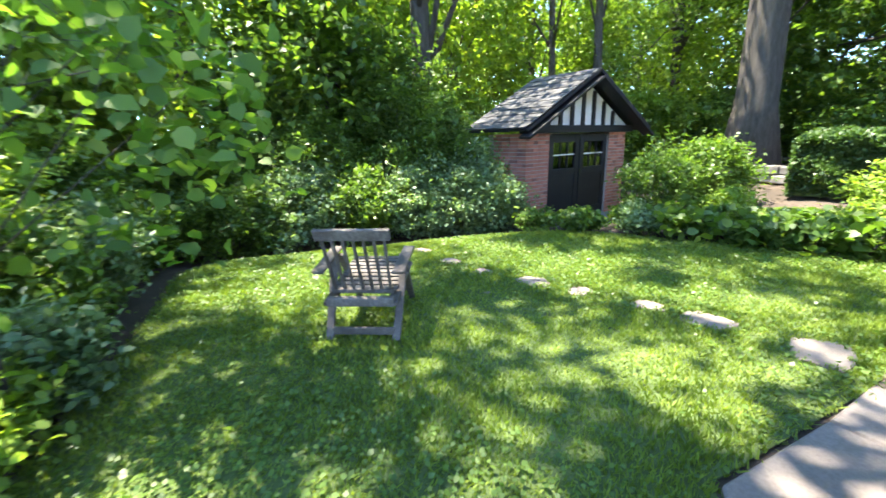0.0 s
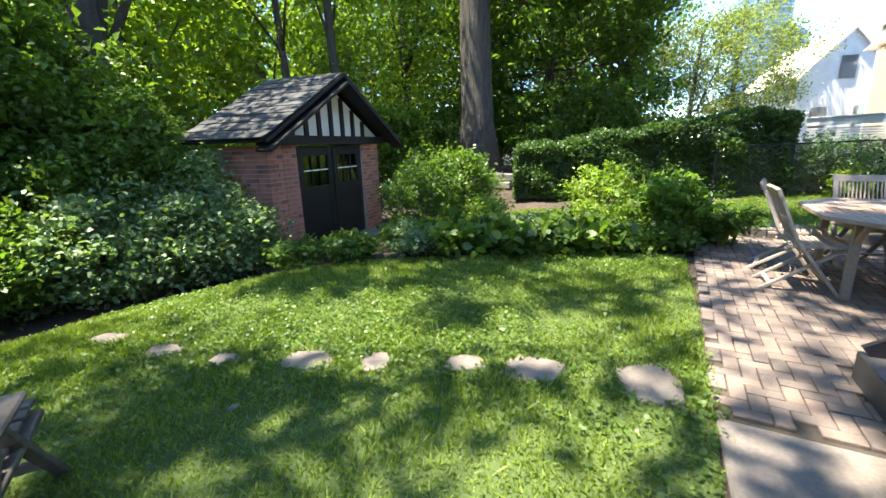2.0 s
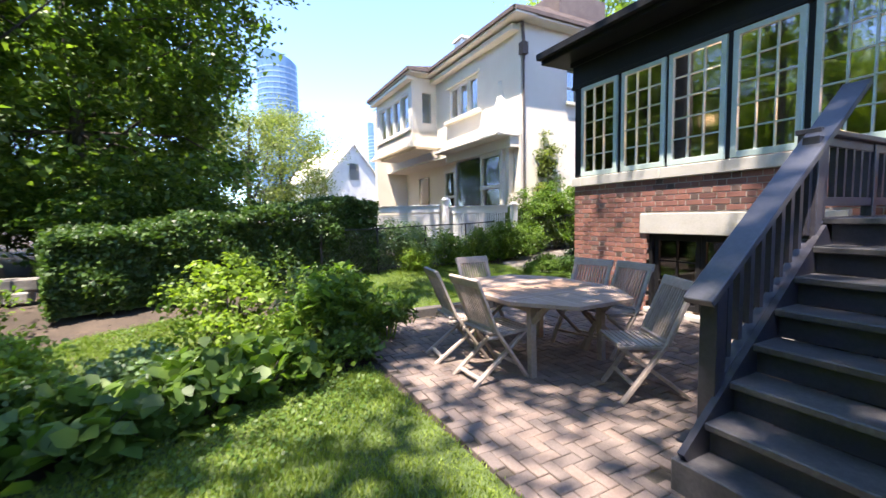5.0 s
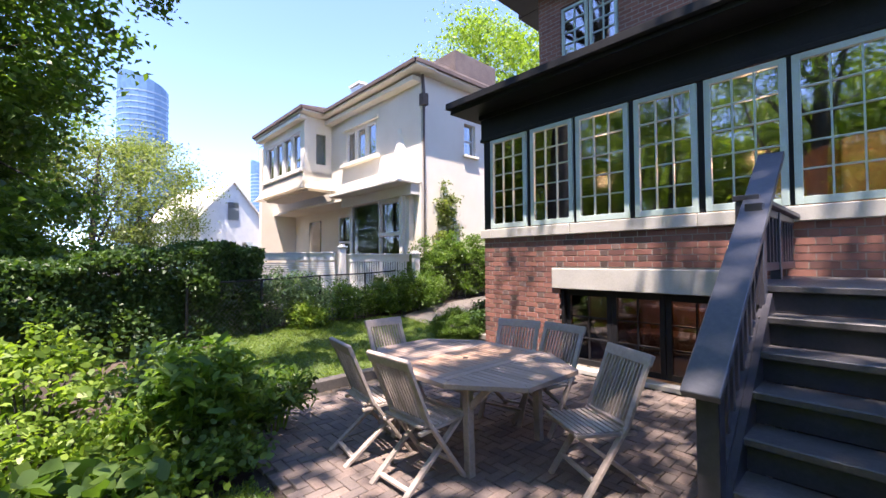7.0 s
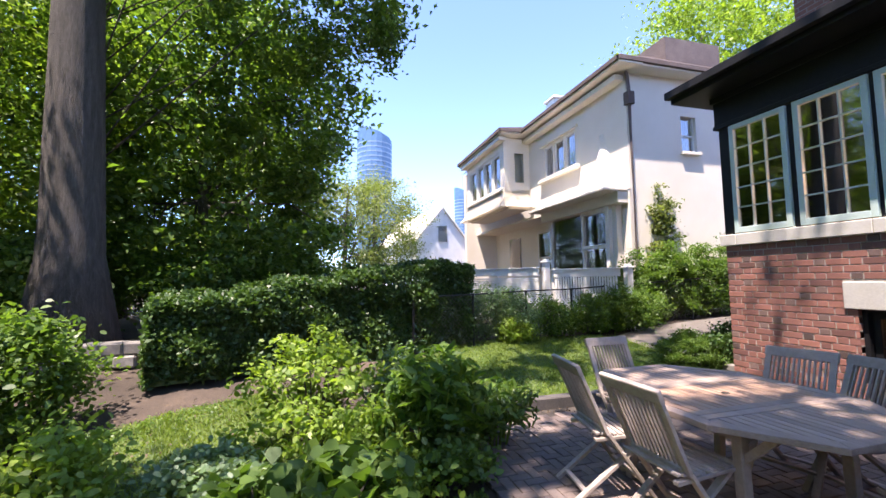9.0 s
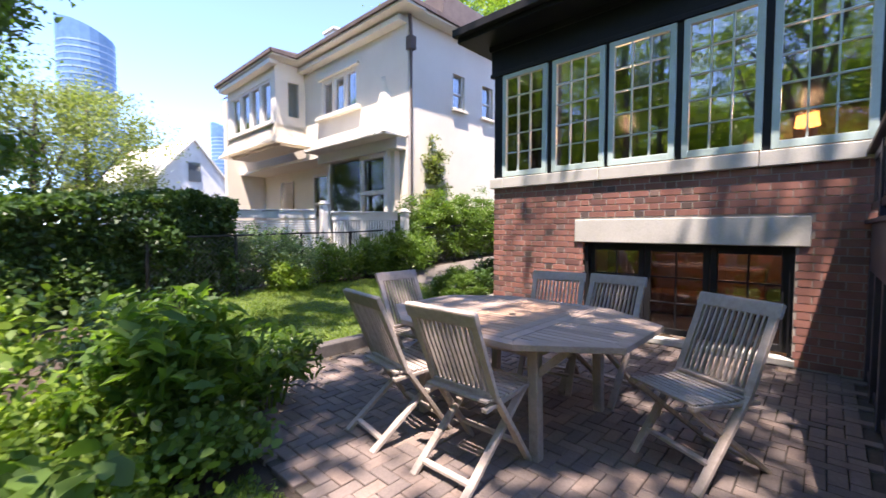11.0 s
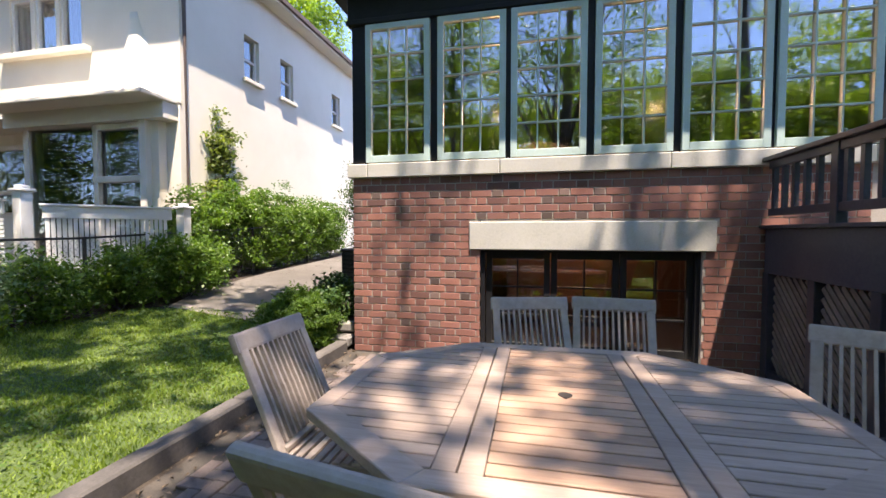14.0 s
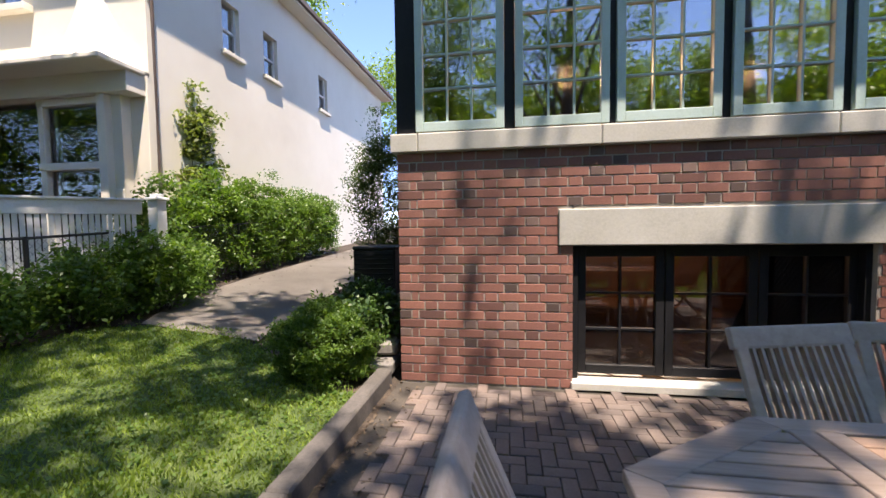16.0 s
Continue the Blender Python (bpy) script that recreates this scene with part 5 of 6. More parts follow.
# towers on the skyline
for tx, ty, w, h in ((300, -32, 25, 107), (420, -140, 18, 95), (330, -50, 16, 62)):
    tower = thing("tower", pose(tx, ty, 0), "blue glass high-rise far away on the skyline", "tower", "towers on the skyline")
    k = 20
    out = [(w * 0.5 * math.cos(i * math.tau / k), w * 0.5 * math.sin(i * math.tau / k)) for i in range(k)]
    bm = prism(out, h)
    for v in bm.verts:
        if v.co.z > 1:
            v.co.z += (v.co.y / w) * 9
    part("shaft", bm, M_TOWER, tower)
    for j in range(12, int(h / 3.4) - 1):
        part("floor_band", prism([(x * 1.012, y * 1.012) for x, y in out], 0.9, j * 3.4), M_TOWERBAND, tower)

# ---- fences ----
fence = thing("white_fence", pose(0, 0, 0), "white painted garden fence with slatted panels and capped posts", "fence")


def fence_panel(a, b, h, louvre):
    ang = math.degrees(math.atan2(b[1] - a[1], b[0] - a[0]))
    L = math.hypot(b[0] - a[0], b[1] - a[1])
    at = pose(a[0], a[1], gz(*a), 0, 0, ang)

    def put(name, bm):
        part(name, bm, M_WHITE, fence).matrix_basis = at

    put("top_rail", boxes(((L / 2, 0, h - 0.1), (L - 0.16, 0.05, 0.18)), bevel=0.005))
    put("cap_rail", boxes(((L / 2, 0, h), (L - 0.12, 0.12, 0.03)), bevel=0.005))
    put("bottom_rail", boxes(((L / 2, 0, 0.2), (L - 0.16, 0.05, 0.12)), bevel=0.005))
    if louvre:
        for i in range(int((h - 0.5) / 0.055)):
            put("slat", boxes(((L / 2, 0, 0.3 + i * 0.055), (L - 0.17, 0.02, 0.036))))
    else:
        for i in range(int((L - 0.2) / 0.06)):
            put("slat", boxes(((0.13 + i * 0.06, 0, h / 2 + 0.03), (0.045, 0.02, h - 0.4))))


def fence_post(x, y, h):
    post = part("post", boxes(((0, 0, h / 2), (0.15, 0.15, h)), bevel=0.006), M_WHITE, fence)
    post.matrix_basis = pose(x, y, gz(x, y))
    part("cap", boxes(((0, 0, h + 0.02), (0.21, 0.21, 0.04)), ((0, 0, h + 0.06), (0.12, 0.12, 0.06)), bevel=0.01), M_WHITE, post)


fence_panel((14.75, -1.7), (12.85, -3.38), 1.5, True)
fence_panel((12.72, -3.55), (11.62, -4.82), 1.45, False)
fence_post(12.78, -3.46, 1.62)
fence_post(11.58, -4.9, 1.42)
fence_post(14.8, -1.65, 1.6)

LINK = [(11.0, 0.3), (11.25, -0.95), (11.65, -2.3), (11.85, -3.55), (11.95, -5.2), (12.05, -7.2), (12.1, -9.5), (12.1, -12.0)]
link = thing("chain_link_fence", pose(0, 0, 0), "old black chain-link fence along the boundary", "fence")
for (xa, ya), (xb, yb) in zip(LINK, LINK[1:]):
    za, zb = gz(xa, ya), gz(xb, yb)
    bm = bmesh.new()
    tube(bm, [(xa, ya, za - 0.05), (xa, ya, za + 1.02)], [0.024, 0.024], 8)
    part("post", bm, M_METAL, link)
    bm = bmesh.new()
    tube(bm, [(xa, ya, za + 1.0), (xb, yb, zb + 1.0)], [0.016, 0.016], 7)
    part("top_rail", bm, M_METAL, link)
    L = math.hypot(xb - xa, yb - ya)
    bm = bmesh.new()
    n = int((L + 1.0) / 0.085)
    for i in range(n):
        s = (i + 0.5) * 0.085
        for flip in (False, True):
            p = (s, 0.0) if s <= L else (L, s - L)
            q = (0.0, s) if s <= 0.98 else (s - 0.98, 0.98)
            if flip:
                p, q = (L - p[0], p[1]), (L - q[0], q[1])
            P, Q = (Vector((xa + (xb - xa) * u[0] / L, ya + (yb - ya) * u[0] / L, za + (zb - za) * u[0] / L + u[1])) for u in (p, q))
            if (P - Q).length > 0.05:
                tube(bm, [P, Q], [0.0022, 0.0022], 3)
    part("wire_mesh", bm, M_WIRE, link, "diamond wire mesh")

# ---- air conditioner by the house ----
ac = thing("air_conditioner", pose(8.85, -6.0, gz(8.85, -6.0) + 0.12), "dark louvred air conditioner beside the house", "air conditioner")
part("plinth", boxes(((0, 0, -0.08), (0.7, 0.7, 0.22)), bevel=0.01), M_CONCRETE, ac, "concrete pad")
part("case", boxes(((0, 0, 0.4), (0.62, 0.62, 0.72)), bevel=0.02), M_METAL, ac)
for i in range(9):
    part("louvre", boxes(((0, 0.315, 0.13 + i * 0.07), (0.58, 0.015, 0.025))), M_BLACK, ac)
part("top_grille", boxes(((0, 0, 0.785), (0.64, 0.64, 0.05)), bevel=0.015), M_METAL, ac)
# low stone edging by the house corner and the old stone wall at the big tree
def rubble(name, pts, label, seed, h=0.16):
    rr = random.Random(seed)
    w = thing(name, pose(0, 0, 0), label, "wall", kind="structure")
    for (xa, ya), (xb, yb) in zip(pts, pts[1:]):
        L = math.hypot(xb - xa, yb - ya)
        n = max(1, int(L / 0.3))
        for row in range(2):
            for i in range(n):
                f = (i + 0.5 + 0.4 * (row % 2)) / (n + 0.4)
                x, y = xa + (xb - xa) * f, ya + (yb - ya) * f
                bm = boxes(((0, 0, 0), (L / n * rr.uniform(0.8, 0.98), rr.uniform(0.22, 0.32), h * rr.uniform(0.8, 1.0))), bevel=0.025)
                bmesh.ops.transform(bm, matrix=pose(x, y, gz(x, y) + h * (row + 0.45), 0, 0, math.degrees(math.atan2(yb - ya, xb - xa)) + rr.uniform(-6, 6)), verts=bm.verts)
                part("stone", bm, M_RUBBLE, w)


rubble("stone_wall", [(10.6, 6.9), (11.4, 5.6), (11.35, 4.6)], "low dry stone wall at the foot of the big tree", 3, 0.2)
rubble("stone_edging", [(8.02, -3.35), (8.1, -4.4)], "rough stones at the house corner", 4, 0.14)

# ---- hedge ----
def hedge():
    rng = np.random.default_rng(21)
    A, B = Vector((9.9, 4.1, 0)), Vector((11.35, -0.95, 0))
    d = (B - A).normalized()
    nrm = Vector((-d.y, d.x, 0))
    if nrm.x < 0:
        nrm = -nrm
    L = (B - A).length
    n = 42000
    u, w, v = rng.uniform(0, 1, n), rng.uniform(0, 1, n), rng.uniform(0, 1, n)
    face = rng.choice(3, n, p=[0.55, 0.35, 0.1])
    w = np.where(face == 0, np.abs(rng.normal(size=n)) * 0.06, w)
    v = np.where(face == 1, 1 - np.abs(rng.normal(size=n)) * 0.05, v)
    u = np.where(face == 2, np.where(rng.uniform(size=n) < 0.5, 0, 1), u)
    top = 1.08 + 0.5 * np.clip(u * 1.25, 0, 1) + 0.05 * np.sin(u * 23) + 0.04 * np.sin(u * 51 + w * 9)
    bulge = 0.08 * np.sin(u * 37) + 0.06 * np.sin(v * 9 + u * 15)
    p = np.empty((n, 3))
    p[:, 0] = A.x + d.x * L * u + nrm.x * (w * 1.3 + bulge)
    p[:, 1] = A.y + d.y * L * u + nrm.y * (w * 1.3 + bulge)
    base = np.array([gz(a, b) for a, b in p[:, :2]])
    p[:, 2] = base + 0.08 + v * (top - 0.08)
    p += rng.normal(size=p.shape) * 0.03
    h = thing("hedge", pose(0, 0, 0), "dense clipped dark green hedge behind the bed", "hedge")
    ob = new("leaves", quads_mesh("leaves", leaf_arrays(rng, p, 0.075, 1.2, 0.6), L_HEDGE))
    ob.parent = h
    mid = A.lerp(B, 0.5) + nrm * 0.68
    core = bmesh.new()
    q = Matrix.Rotation(math.atan2(d.y, d.x), 4, "Z")
    verts = add_box(core, (mid.x, mid.y, 0.62), (L * 0.97, 1.05, 1.05), q)
    for vv in verts:
        if vv.co.z > 0.8:
            f = (vv.co - A).dot(d) / L
            vv.co.z = 0.95 + 0.52 * min(1, max(0, f) * 1.2)
    part("inner_growth", core, L_HEDGE, h, "shaded inner growth")
    bm = bmesh.new()
    for i in range(16):
        q2 = A + d * (L * (i + 0.5) / 16) + nrm * 0.4
        tube(bm, [(q2.x, q2.y, gz(q2.x, q2.y) - 0.03), (q2.x + 0.05, q2.y, 0.5)], [0.03, 0.02], 6)
    part("stem", bm, M_BARK, h)


hedge()

# ---- planting ----
SH = make_shrub
make_clump("peony_bush", (6.95, 0.98), 27, 1.0, 0.52, 0.11, L_MAPLE, L_BRIGHT, "tall leafy peony with bare green stems at the patio corner", 31)
make_clump("peony_bush", (7.15, 0.35), 14, 0.6, 0.3, 0.09, L_MID, L_BRIGHT, "smaller leafy peony at the curb end", 131)
SH("golden_shrub", (7.75, 1.95), (0.74, 0.7, 0.52), 64, 46, 0.09, 0.062, L_BRIGHT, "tall airy yellow-green shrub in the bed", 32, stems=20, hollow=0.35)
SH("spirea", (6.95, 1.5), (0.26, 0.25, 0.3), 30, 50, 0.07, 0.045, L_BRIGHT, "small bright spirea at the bed edge", 37)
for i, (x, y) in enumerate(((6.0, 2.2), (5.75, 2.75), (6.25, 1.75), (5.45, 3.35))):
    SH("hosta", (x, y), (0.3, 0.3, 0.2), 30, 13, 0.09, 0.12, L_MID, "broad-leaved green hosta at the lawn edge", 44 + i, "plant", 6, "hostas along the lawn edge", 0.75, hollow=0.6)
SH("shrub", (8.15, 1.0), (0.42, 0.4, 0.34), 60, 60, 0.1, 0.055, L_BLUE, "green shrub behind the patio", 33)
SH("shrub", (6.15, 4.25), (0.46, 0.42, 0.62), 90, 75, 0.1, 0.05, L_MID, "loose rose bush beside the shed", 34, stems=16)
SH("shrub", (6.9, 3.5), (0.32, 0.32, 0.25), 50, 50, 0.1, 0.055, L_BRIGHT, "low yellow-green shrub in the bed", 35)
SH("shrub", (8.9, 5.0), (0.8, 0.7, 0.75), 120, 80, 0.13, 0.07, L_MID, "green shrub beyond the shed", 36)
rb = random.Random(8)
EDGE = [(6.55, 0.95), (6.45, 1.4), (5.2, 3.75), (4.75, 4.4), (4.45, 5.0), (6.9, 1.5), (6.5, 2.35), (6.1, 3.1), (5.6, 4.2), (5.2, 4.9), (6.9, 2.6), (7.3, 0.6), (6.6, 3.8)]
for i, (x, y) in enumerate(EDGE):
    r = rb.uniform(0.22, 0.32)
    SH("groundcover", (x, y), (r, r, rb.uniform(0.13, 0.2)), 40, 55, 0.07, rb.choice((0.05, 0.06, 0.08)), (L_MID, L_BRIGHT, L_BLUE, L_MID)[i % 4], "broad-leaved low perennial at the lawn edge", 50 + i, "plant", 6, "plants along the lawn edge", 0.7)
# dark shrubs left of the shed
for i, (x, y, r, h, m) in enumerate(((4.3, 6.05, 0.55, 0.55, L_BLUE), (3.8, 6.3, 0.75, 0.6, L_BLUE), (3.1, 6.6, 0.8, 0.62, L_BLUE), (2.1, 6.9, 0.8, 0.6, L_MID), (1.1, 7.0, 0.8, 0.65, L_BLUE), (0.1, 6.8, 0.7, 0.6, L_MID), (4.2, 7.3, 0.8, 1.0, L_MID), (3.4, 7.6, 1.0, 1.0, L_MID), (1.6, 7.9, 1.1, 1.1, L_MID), (0.0, 8.0, 1.0, 1.0, L_MID))):
    SH("shrub", (x, y), (r, r * 0.85, h), 110, 85, 0.13, 0.065, m, "leafy green shrub at the back of the lawn", 80 + i, group="shrubs at the back of the lawn")
for i, (x, y, r, h, m) in enumerate(((-0.95, 5.4, 0.5, 0.5, L_MID), (-1.05, 4.4, 0.5, 0.45, L_BLUE), (-1.15, 3.5, 0.45, 0.4, L_MID), (-1.0, 2.75, 0.35, 0.25, L_BLUE), (-1.15, 2.1, 0.4, 0.25, L_BRIGHT), (-1.9, 4.6, 0.9, 0.9, L_BRIGHT), (-1.9, 3.0, 0.8, 0.8, L_BRIGHT), (-1.5, 6.2, 0.8, 0.8, L_MID), (-2.2, 6.0, 1.1, 1.3, L_BRIGHT))):
    SH("shrub", (x, y), (r, r, h), 90, 75, 0.1, 0.06, m, "leafy shrub in the shaded side bed", 110 + i, group="shrubs in the side bed")
SH("shrub", (4.38, 6.7), (0.5, 0.5, 0.8), 100, 80, 0.13, 0.065, L_BLUE, "grey-green shrub against the shed wall", 98)
SH("dwarf_spruce", (8.5, -3.3), (0.4, 0.38, 0.32), 300, 90, 0.04, 0.032, L_MID, "rounded pale green dwarf spruce at the house corner", 130, aspect=0.3, hollow=0.7)
SH("boxwood", (8.3, -3.85), (0.42, 0.4, 0.36), 150, 60, 0.06, 0.045, L_HEDGE, "dark green boxwood beside the brick corner", 131, hollow=0.6)
for i, (x, y, r, h, m) in enumerate(((11.9, -4.5, 0.45, 0.5, L_MID), (11.75, -3.9, 0.42, 0.42, L_MID), (11.8, -3.0, 0.5, 0.4, L_MID), (11.7, -2.1, 0.45, 0.5, L_BLUE), (11.9, -1.4, 0.5, 0.6, L_BLUE), (11.95, -5.5, 0.45, 0.5, L_MID), (11.4, -1.9, 0.3, 0.25, L_BRIGHT), (11.42, -4.75, 0.42, 0.5, L_MID))):
    SH("shrub", (x, y), (r, r, h), 85, 70, 0.1, 0.05, m, "green shrub growing through the fence", 140 + i, group="shrubs on the boundary")
for i, (y, h) in enumerate(((-5.9, 0.95), (-6.9, 1.0), (-7.9, 0.95), (-8.9, 0.95), (-10.0, 0.9), (-11.1, 0.9))):
    SH("ivy", (12.3, y), (0.42, 0.75, h), 130, 80, 0.1, 0.055, L_MID, "ivy and vines heaped on the boundary fence", 150 + i, "ivy", group="ivy on the boundary fence")
SH("climbing_vine", (12.68, -7.0), (0.1, 0.5, 1.9), 80, 50, 0.1, 0.08, L_PALE, "pale vine climbing the stucco wall", 160, "vine")
SH("cedar", (9.25, -7.3), (0.45, 0.45, 1.6), 160, 90, 0.13, 0.06, L_CEDAR, "tall narrow cedar beside the path", 161, "cedar", aspect=0.3)

for i, (x, y, r, h, m) in enumerate(((4.05, 7.5, 0.65, 1.25, L_MID), (3.3, 8.4, 1.0, 1.7, L_MID), (4.6, 8.9, 0.8, 1.6, L_MID))):
    SH("yew", (x, y), (r, r, h), 150, 95, 0.15, 0.075, m, "tall dark yew crowding the shed wall", 300 + i, group="yews beside the shed")
for i, (x, y, r, h, m) in enumerate(((9.6, 9.2, 1.4, 1.2, L_MID), (12.6, 9.4, 1.7, 1.3, L_BRIGHT), (14.2, 7.6, 1.4, 1.1, L_MID), (16.0, 8.6, 1.8, 1.4, L_DARK), (19.0, 9.0, 2.0, 1.5, L_MID), (14.6, 4.6, 1.2, 1.0, L_DARK), (15.8, 2.6, 1.4, 1.1, L_MID), (20.5, 4.5, 2.0, 1.3, L_DARK), (6.4, 11.0, 1.7, 1.4, L_BRIGHT), (1.0, 10.4, 1.7, 1.5, L_MID), (-2.6, 9.6, 1.6, 1.4, L_MID), (-4.3, 6.6, 1.4, 1.3, L_DARK), (-3.6, 2.6, 1.3, 1.2, L_MID))):
    SH("thicket", (x, y), (r, r * 0.8, h), 170, 70, 0.2, 0.12, m, "leafy undergrowth at the foot of the trees", 320 + i, "thicket", group="undergrowth in the woods")

T = make_tree
# the trunk is real; its crown is unseen, set southward to shade the fence
T((12.1, 6.0), 14.5, 0.5, (0.6, -5.2, 13.5), (5.0, 3.6, 1.6), 145, 90, 0.36, 0.2, L_MID, "huge old tree with a straight furrowed trunk", 201, lean=(-0.27, 0.22), wobble=0.03, fork=0.8)
T((17.4, 5.6), 7.5, 0.2, (0, -0.2, 5.2), (3.7, 4.0, 5.0), 420, 110, 0.36, 0.19, L_MID, "dense green maple behind the hedge", 202, limbs=16)
T((22, 9.5), 10, 0.25, (0, 0, 6.0), (5, 5, 5.4), 260, 130, 0.6, 0.18, L_BRIGHT, "leafy tree beyond the hedge", 203)
T((15.5, 10.5), 10, 0.22, (0, 0, 6.0), (4, 3.5, 5.2), 240, 130, 0.55, 0.16, L_BRIGHT, "sunlit leafy tree at the garden's end", 204)
T((36, -2.0), 8.5, 0.2, (0, 0, 5.6), (3.6, 3.6, 4.2), 170, 80, 0.5, 0.18, L_PALE, "pale feathery tree far down the gardens", 205)
T((33, 0.5), 7.5, 0.2, (0, 0, 4.6), (4.2, 3.6, 4.0), 150, 80, 0.5, 0.18, L_PALE, "pale green tree down the gardens", 206)
T((30, 6.0), 9, 0.2, (0, 0, 5.5), (5, 4.5, 5), 220, 110, 0.6, 0.2, L_MID, "leafy tree down the gardens", 207)
T((4.75, 10.2), 12, 0.3, (0, 0, 9.5), (3.4, 3.0, 3.0), 60, 100, 0.5, 0.16, L_MID, "tall tree behind the shed with a bare trunk", 208)
T((9.6, 10.8), 11, 0.13, (0, 0, 8.5), (2.4, 2.4, 3.0), 60, 90, 0.45, 0.15, L_BRIGHT, "slender sunlit tree behind the shed", 209)
T((10.7, 9.8), 11, 0.16, (0, 0.5, 9), (2.4, 2.4, 2.8), 55, 90, 0.45, 0.15, L_MID, "slender tree behind the shed", 210)
T((24.5, -23), 17, 0.35, (0, 0, 14), (6, 6, 5), 220, 110, 0.8, 0.25, L_BRIGHT, "tall tree rising over the neighbour's roof", 211)
T((12.5, -32), 13, 0.3, (0, 0, 9.5), (5, 5, 5), 200, 110, 0.8, 0.22, L_BRIGHT, "street tree between the houses", 212)
T((13.0, 6.7), 8.5, 0.08, (-0.9, -4.4, 7.4), (2.2, 2.3, 1.7), 190, 80, 0.24, 0.13, L_MID, "tree with boughs hanging over the hedge", 213, limbs=14)
# woods behind the lawn
for i, (x, y, hz, rx, m) in enumerate(((-4.5, 9.0, 4.4, 3.2, L_BRIGHT), (-0.5, 11.5, 4.2, 3.2, L_BRIGHT), (3.0, 13.0, 4.6, 3.4, L_BRIGHT), (7.0, 13.5, 4.4, 3.3, L_BRIGHT), (11.5, 14.0, 4.6, 3.6, L_BRIGHT), (1.5, 17.5, 6.5, 4.5, L_BRIGHT), (7.5, 19, 5.4, 4.8, L_BRIGHT), (14.5, 18, 5.2, 4.8, L_BRIGHT), (-5, 15, 6.5, 4.5, L_BRIGHT), (20, 16, 6, 4.5, L_MID), (27, 14, 6.5, 5, L_DARK), (-7, 5, 4.5, 3.2, L_BRIGHT), (2.3, 9.6, 2.6, 1.8, L_MID), (-2.6, 7.8, 3.0, 2.0, L_BRIGHT))):
    T((x, y), hz * 1.3, 0.16, (0, 0, hz * 0.95), (rx, rx, hz), 150, 90, 0.42, 0.19, m, "leafy tree in the woods behind the lawn", 230 + i, group="trees in the woods", limbs=12)
for i, (x, y, hz, rx) in enumerate(((-7, 23, 5.6, 5.5), (2, 25, 5.2, 5.5), (10, 26, 5.0, 5.5), (18, 25, 5.0, 5.5), (25, 21, 5.2, 5.2))):
    T((x, y), hz * 1.3, 0.2, (0, 0, hz * 0.95), (rx, rx, hz), 190, 70, 0.6, 0.3, L_BRIGHT, "sunlit tree deep in the woods", 290 + i, group="trees in the woods", limbs=8)
# sun patches cut through the unseen canopy: on lawn, walk and path (x, y, radius), then on the table and the wall
SUN_GAPS = [(x, y, 0.0, r) for x, y, r in ((0.18, 2.4, 0.2), (1.5, 2.35, 0.25), (2.1, 1.7, 0.45), (2.45, 1.25, 0.35), (2.65, 3.5, 0.4), (2.7, 2.65, 0.3), (3.88, 1.8, 0.35), (5.45, 1.4, 0.3), (0.7, 3.65, 0.35), (4.26, 2.64, 0.3), (4.56, 3.76, 0.4), (3.4, 3.2, 0.4), (4.5, 0.94, 0.12), (3.6, 0.34, 0.25), (4.6, 0.35, 0.12), (4.65, -0.3, 0.12), (8.4, -1.4, 0.6), (8.25, -0.6, 0.5), (10.6, -3.6, 0.8))]
SUN_GAPS += [(6.95, 0.98, 0.9, 0.4), (6.3, -2.9, 0.0, 0.3), (4.3, -1.7, 0.0, 0.25), (7.75, 1.95, 0.8, 0.5), (7.0, 1.5, 0.4, 0.3), (6.0, 2.3, 0.3, 0.3), (6.2, -0.65, 0.68, 0.35), (5.95, -1.17, 0.68, 0.3), (6.1, -3.31, 1.5, 0.3), (5.3, -3.31, 1.6, 0.15), (6.55, -3.31, 0.85, 0.2), (4.38, -3.31, 1.0, 0.2), (7.57, -3.31, 0.35, 0.3)]
# high unseen canopy, added to dapple the garden with shade
T((-3.6, 5.2), 13.0, 0.35, (5.8, -0.8, 13.0), (4.2, 3.8, 1.3), 128, 85, 0.3, 0.22, L_MID, "unseen tall maple added to dapple the garden", 260, limbs=6, limb=0.14, fork=0.7, gaps=SUN_GAPS)
T((-2.0, 10.8), 13.0, 0.33, (0.9, -2.5, 13.0), (4.4, 3.8, 1.2), 84, 85, 0.3, 0.21, L_MID, "unseen tall maple added to dapple the lawn", 261, limbs=5, limb=0.14, fork=0.7, gaps=SUN_GAPS)
T((-4.6, -1.2), 13.0, 0.33, (9.0, 1.3, 13.0), (4.6, 3.4, 1.2), 92, 85, 0.3, 0.21, L_MID, "unseen tall tree with long boughs added to dapple the patio", 262, limbs=6, limb=0.14, fork=0.7, gaps=SUN_GAPS)
# young maple by the camera's start, with broad leaves
T((-0.85, 2.3), 2.5, 0.014, (0.45, 0.35, 1.5), (0.9, 0.75, 0.75), 46, 13, 0.17, 0.095, L_MAPLE, "young broad-leaved maple in the side bed", 270, limbs=14, near=True, aspect=0.85, wobble=0.05)

